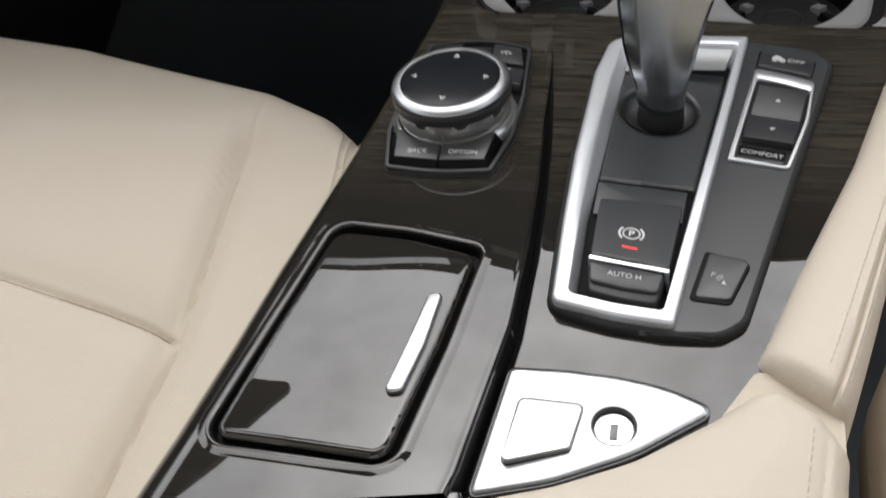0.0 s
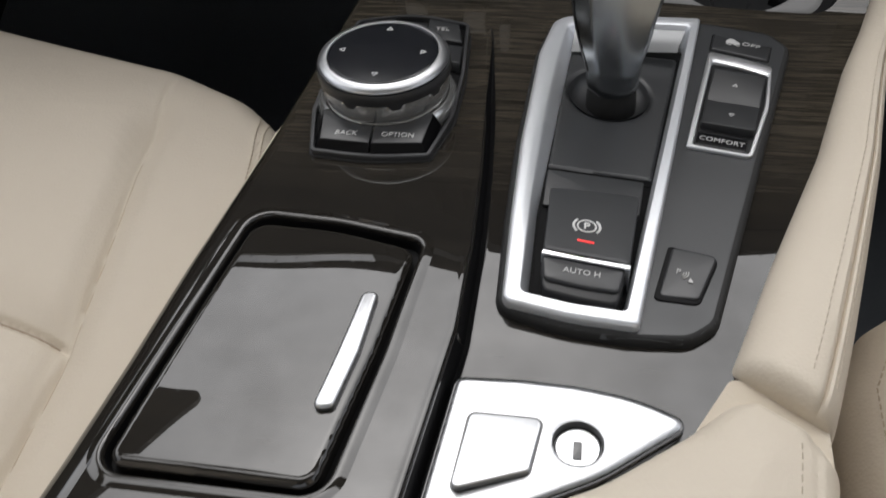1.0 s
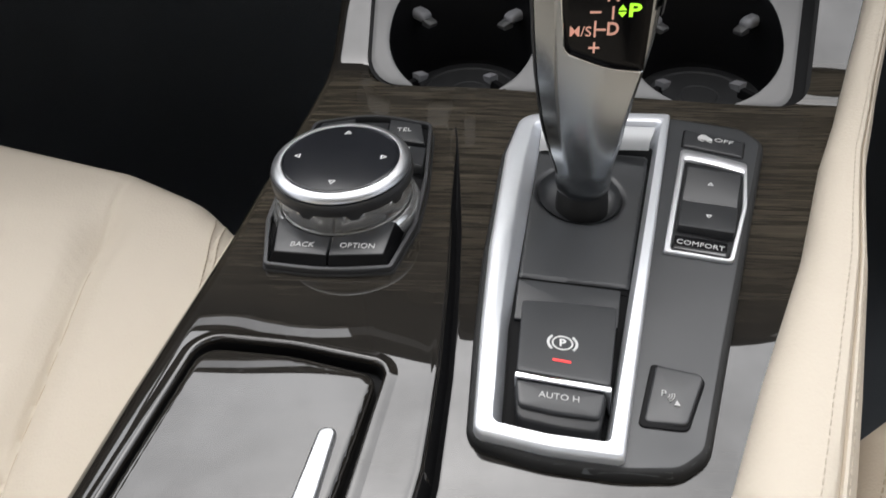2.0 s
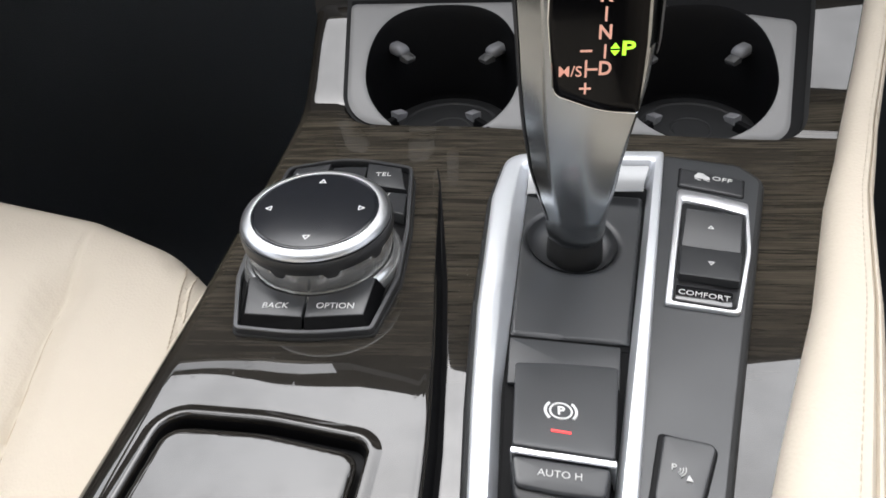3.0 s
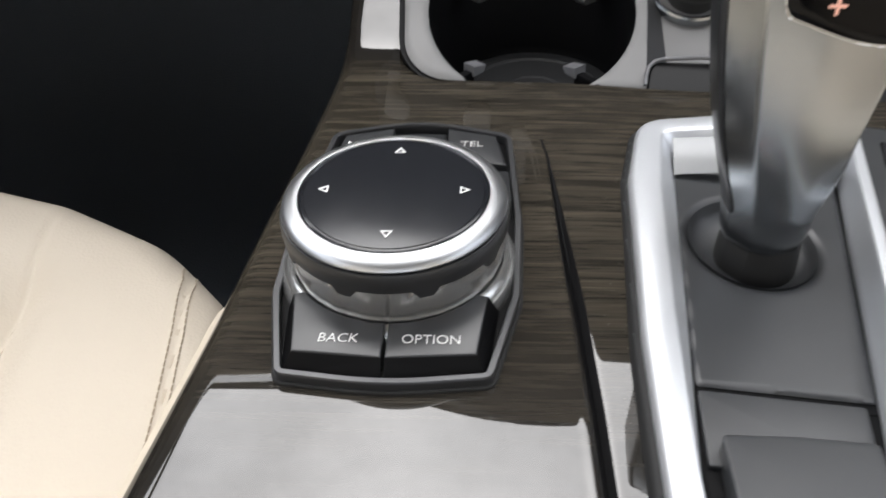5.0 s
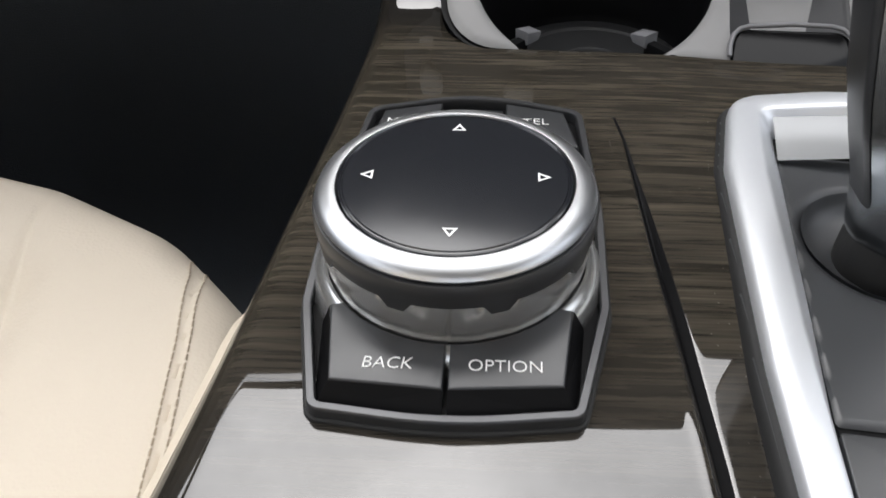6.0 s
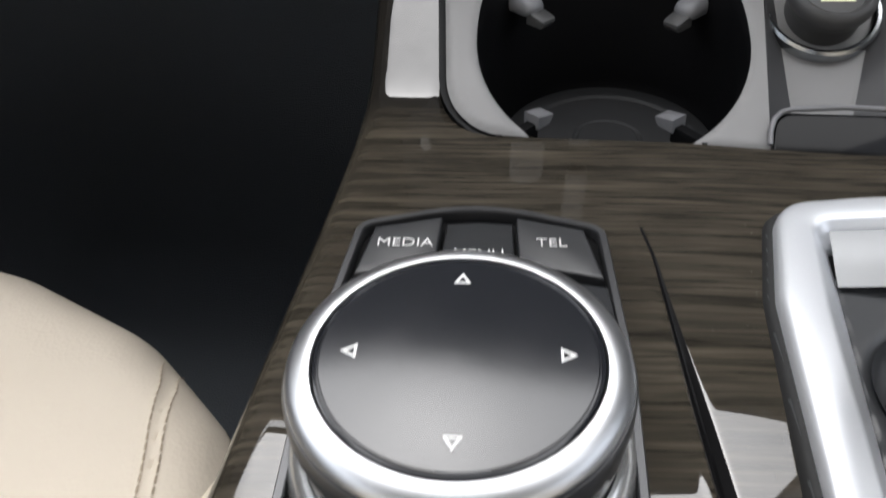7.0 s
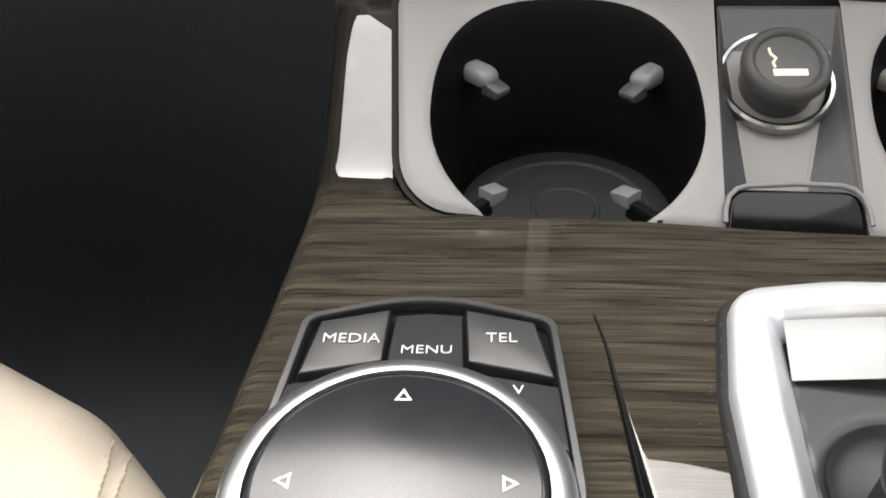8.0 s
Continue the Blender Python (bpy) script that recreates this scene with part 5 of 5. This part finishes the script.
# ---- seats ----
def seat(name, outline, top, seam, cross, mat, label, at, thread, dip=True, lean=0.10, y_ref=50):
    th = thing(name, at, label, "seat")
    s = sdf(outline)
    lo, hi = np.min(np.array(outline), 0), np.max(np.array(outline), 0)
    sy, sxx = [p[1] for p in seam], [p[0] for p in seam]

    def z(x, y):
        d = np.clip(-s(x, y), 0, 200)
        r = 22.0
        e = r - np.sqrt(np.maximum(0, r * r - np.clip(r - d, 0, r) ** 2))
        zz = top + lean * np.minimum(y - y_ref, 30) - 6 * smooth(40, 140, y - y_ref) - 1.3 * e + 5 * (1 - np.exp(-d / 40))
        ds = x - np.interp(y, sy, sxx)
        zz = zz - (1.6 + 1.6 * smooth(40, -40, y)) * smooth(125, 90, y) * np.exp(-(ds / 2.0) ** 2) - 7.0 * smooth(104, 60, y) * np.exp(-(ds / 11) ** 2)
        if cross:
            inside = smooth(2, -6, ds) if cross[1][0] < cross[0][0] else smooth(-2, 6, ds)
            dc = y - np.interp(x, [p[0] for p in sorted(cross)], [p[1] for p in sorted(cross)])
            zz = zz - inside * (3.8 * np.exp(-(dc / 2.4) ** 2) + 5 * np.exp(-(dc / 16) ** 2) - 2.2 * smooth(0.5, -3, dc) * np.exp(-(dc / 14) ** 2))
        if dip:
            fold = np.exp(-((ds + 15) / 13) ** 2) * np.exp(-((y - 40) / 30) ** 2)
            zz = zz + fold * (0.15 * np.sin((y + 0.55 * x + 3 * np.sin(x / 9)) / 1.25) + 0.12 * np.sin((y + 0.2 * x + 7 * np.sin(x / 6)) / 0.8))
            de = x - np.interp(y, [-330, -28, 10, 45, 76, 92], [-84, -87, -89.5, -93, -98, -104]) - 2.3
            zz = zz + smooth(98, 80, y) * (1.0 * np.exp(-(de / 4.5) ** 2) - 1.7 * np.exp(-(de / 0.9) ** 2))
            zz = zz - 3.5 * np.exp(-(((x - np.interp(66, sy, sxx)) / 18) ** 2 + ((y - 66) / 20) ** 2))
        return zz
    xs, ys = np.concatenate([np.arange(lo[0] - 2, -232, 4.0), np.arange(-232, min(hi[0], 300) + 3, 1.5)] if lo[0] < 0 else [np.arange(lo[0] - 2, 320, 1.5), np.arange(320, hi[0] + 4, 5.0)]), np.concatenate([np.arange(lo[1] - 2, -242, 5.0), np.arange(-242, hi[1] + 3, 1.5)])
    skin = part_sheet("cushion", sheet(xs, ys, z, [lambda x, y: -s(x, y)]), mat, th, "", 70)
    part("valance", loft([[(x, y, float(z(x, y))) for x, y in outline], [(x, y, -130) for x, y in inset(outline, 2)], [(x, y, -260) for x, y in inset(outline, 30)]], False, False), mat, th)
    # Backrest out of view, added to keep light off the cushion's rear.
    x0, x1 = lo[0] + 6, hi[0] - 6
    rest = []
    for h in (-90, -40, 60, 180, 300, 400, 460, 500, 518):
        w = 14 + 60 * float(smooth(380, 518, h))
        yf = -336 - 0.24 * (h + 90) + 26 * float(smooth(440, 518, h)) * -1
        yb = yf - 120 + 60 * float(smooth(420, 518, h))
        rest.append([(x, y, h) for x, y in rounded([(x0 + w, yb, 30), (x1 - w, yb, 30), (x1 - w, yf, 36), ((x0 + x1) / 2, yf - 14, 200), (x0 + w, yf, 36)], 6)])
    part("backrest", loft(rest, True, True), mat, th, "upright leather backrest, unseen and added to shade the cushion")
    return th, skin, z


P_OUT = dense(rounded([(-520, -330, 20), (-62, -330, 20), (-62, 34, 30), (-74, 68, 40), (-112, 107, 60), (-165, 137, 60), (-350, 199, 60), (-520, 234, 20)][::1], 6), 12)
SEAT_SEAM = [(-170, -330), (-152, -180), (-147.5, -94), (-150.5, -60), (-155.5, 0), (-160.5, 60), (-164.5, 112), (-172, 180)]
_, pskin, pzf = seat("passenger_seat", P_OUT, -68, SEAT_SEAM,
                         [(-143, -84), (-199, -69), (-300, -47), (-520, -25)], CREAM, "cream leather front seat cushion with a raised side bolster", (-0.25, -0.1, -0.3), THREAD)
# Cord puts the dark line of the seam's crease into colour.
seam_line = [(float(np.interp(y, [p[1] for p in SEAT_SEAM], [p[0] for p in SEAT_SEAM])), y) for y in np.linspace(-220, 72, 110)]
part("seam", tube([(x, y, float(pzf(x, y)) - 0.15 - 0.5 * float(smooth(30, 70, y))) for x, y in seam_line], 0.6, 6), THREAD, pskin, "brown cord for the crease shade along the side bolster seam")
# Brown cord paints the shade that gathers in the sunk cross seam.
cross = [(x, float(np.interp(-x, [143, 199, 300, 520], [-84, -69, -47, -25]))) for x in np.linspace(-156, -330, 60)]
part("seam", tube([(x, y, float(pzf(x, y)) + 0.35) for x, y in cross], 0.75, 6), SEAM_SHADE, pskin, "brown cord for the shade in the seam between two panels")
line = [(np.interp(y, [-330, -28, 10, 45, 76, 92], [-84, -87, -89.5, -93, -98, -104]), y) for y in np.linspace(-200, 92, 90)]
for off in (0, 4.5):
    stitches("stitching", [(x + off, y, float(pzf(x + off, y)) + 0.1) for x, y in line], 2.5, 0.42, THREAD, pskin, 3.4)
D_OUT = dense(rounded([(188, -330, 20), (620, -330, 20), (620, 40, 20), (380, 30, 60), (250, -8, 60), (214, -36, 20), (198, -75, 40)], 6), 12)
CREAM_DIM = leather_material("perforated_beige_leather", (0.48, 0.415, 0.33), (0.53, 0.46, 0.37))
_, dskin, dzf = seat("driver_seat", D_OUT, -62, [(290, -330), (285, -100), (290, 100)], None, CREAM_DIM, "beige perforated leather driver seat cushion", (0.4, -0.1, -0.3), THREAD, False)
line = [(np.interp(y, [-330, -75, -45], [206, 213, 226]), y) for y in np.linspace(-300, -45, 70)]
stitches("stitching", [(x, y, float(dzf(x, y)) + 0.1) for x, y in line], 2.6, 0.4, THREAD_DARK, dskin, 4.0)

# ---- dust ----
rnd = random.Random(5)
bm = bmesh.new()
for k in range(50):
    x, y = rnd.uniform(-42, 58), rnd.uniform(-75, 100)
    if k % 2:
        y = rnd.uniform(-40, 72)
        x = float(np.interp(y, [-70, -25, 42, 72], [58.4, 58.8, 62.8, 69.5])) - abs(rnd.gauss(1.5, 3.0))
    if math.hypot(x, y) < 34 or (abs(x) < 33 and -46 < y < 67):
        continue
    r, z = rnd.uniform(0.05, 0.12), float(wood_z(x, y))
    a = rnd.uniform(0, 3.1)
    l = r * rnd.choice((1, 1, 1.5, 3))
    q = [(x + l * math.cos(a), y + l * math.sin(a)), (x - r * math.sin(a), y + r * math.cos(a)), (x - l * math.cos(a), y - l * math.sin(a)), (x + r * math.sin(a), y - r * math.cos(a))]
    lo = [bm.verts.new((u * MM, v * MM, (z - 0.03) * MM)) for u, v in q]
    hi = [bm.verts.new(((x + (u - x) * 0.6) * MM, (y + (v - y) * 0.6) * MM, (z + 0.08) * MM)) for u, v in q]
    bm.faces.new(hi)
    for i in range(4):
        bm.faces.new((lo[i], lo[(i + 1) % 4], hi[(i + 1) % 4], hi[i]))
tagged(part("dust", bm, DUST), "pale dust specks on the lacquered wood", "dust", kind="stuff")
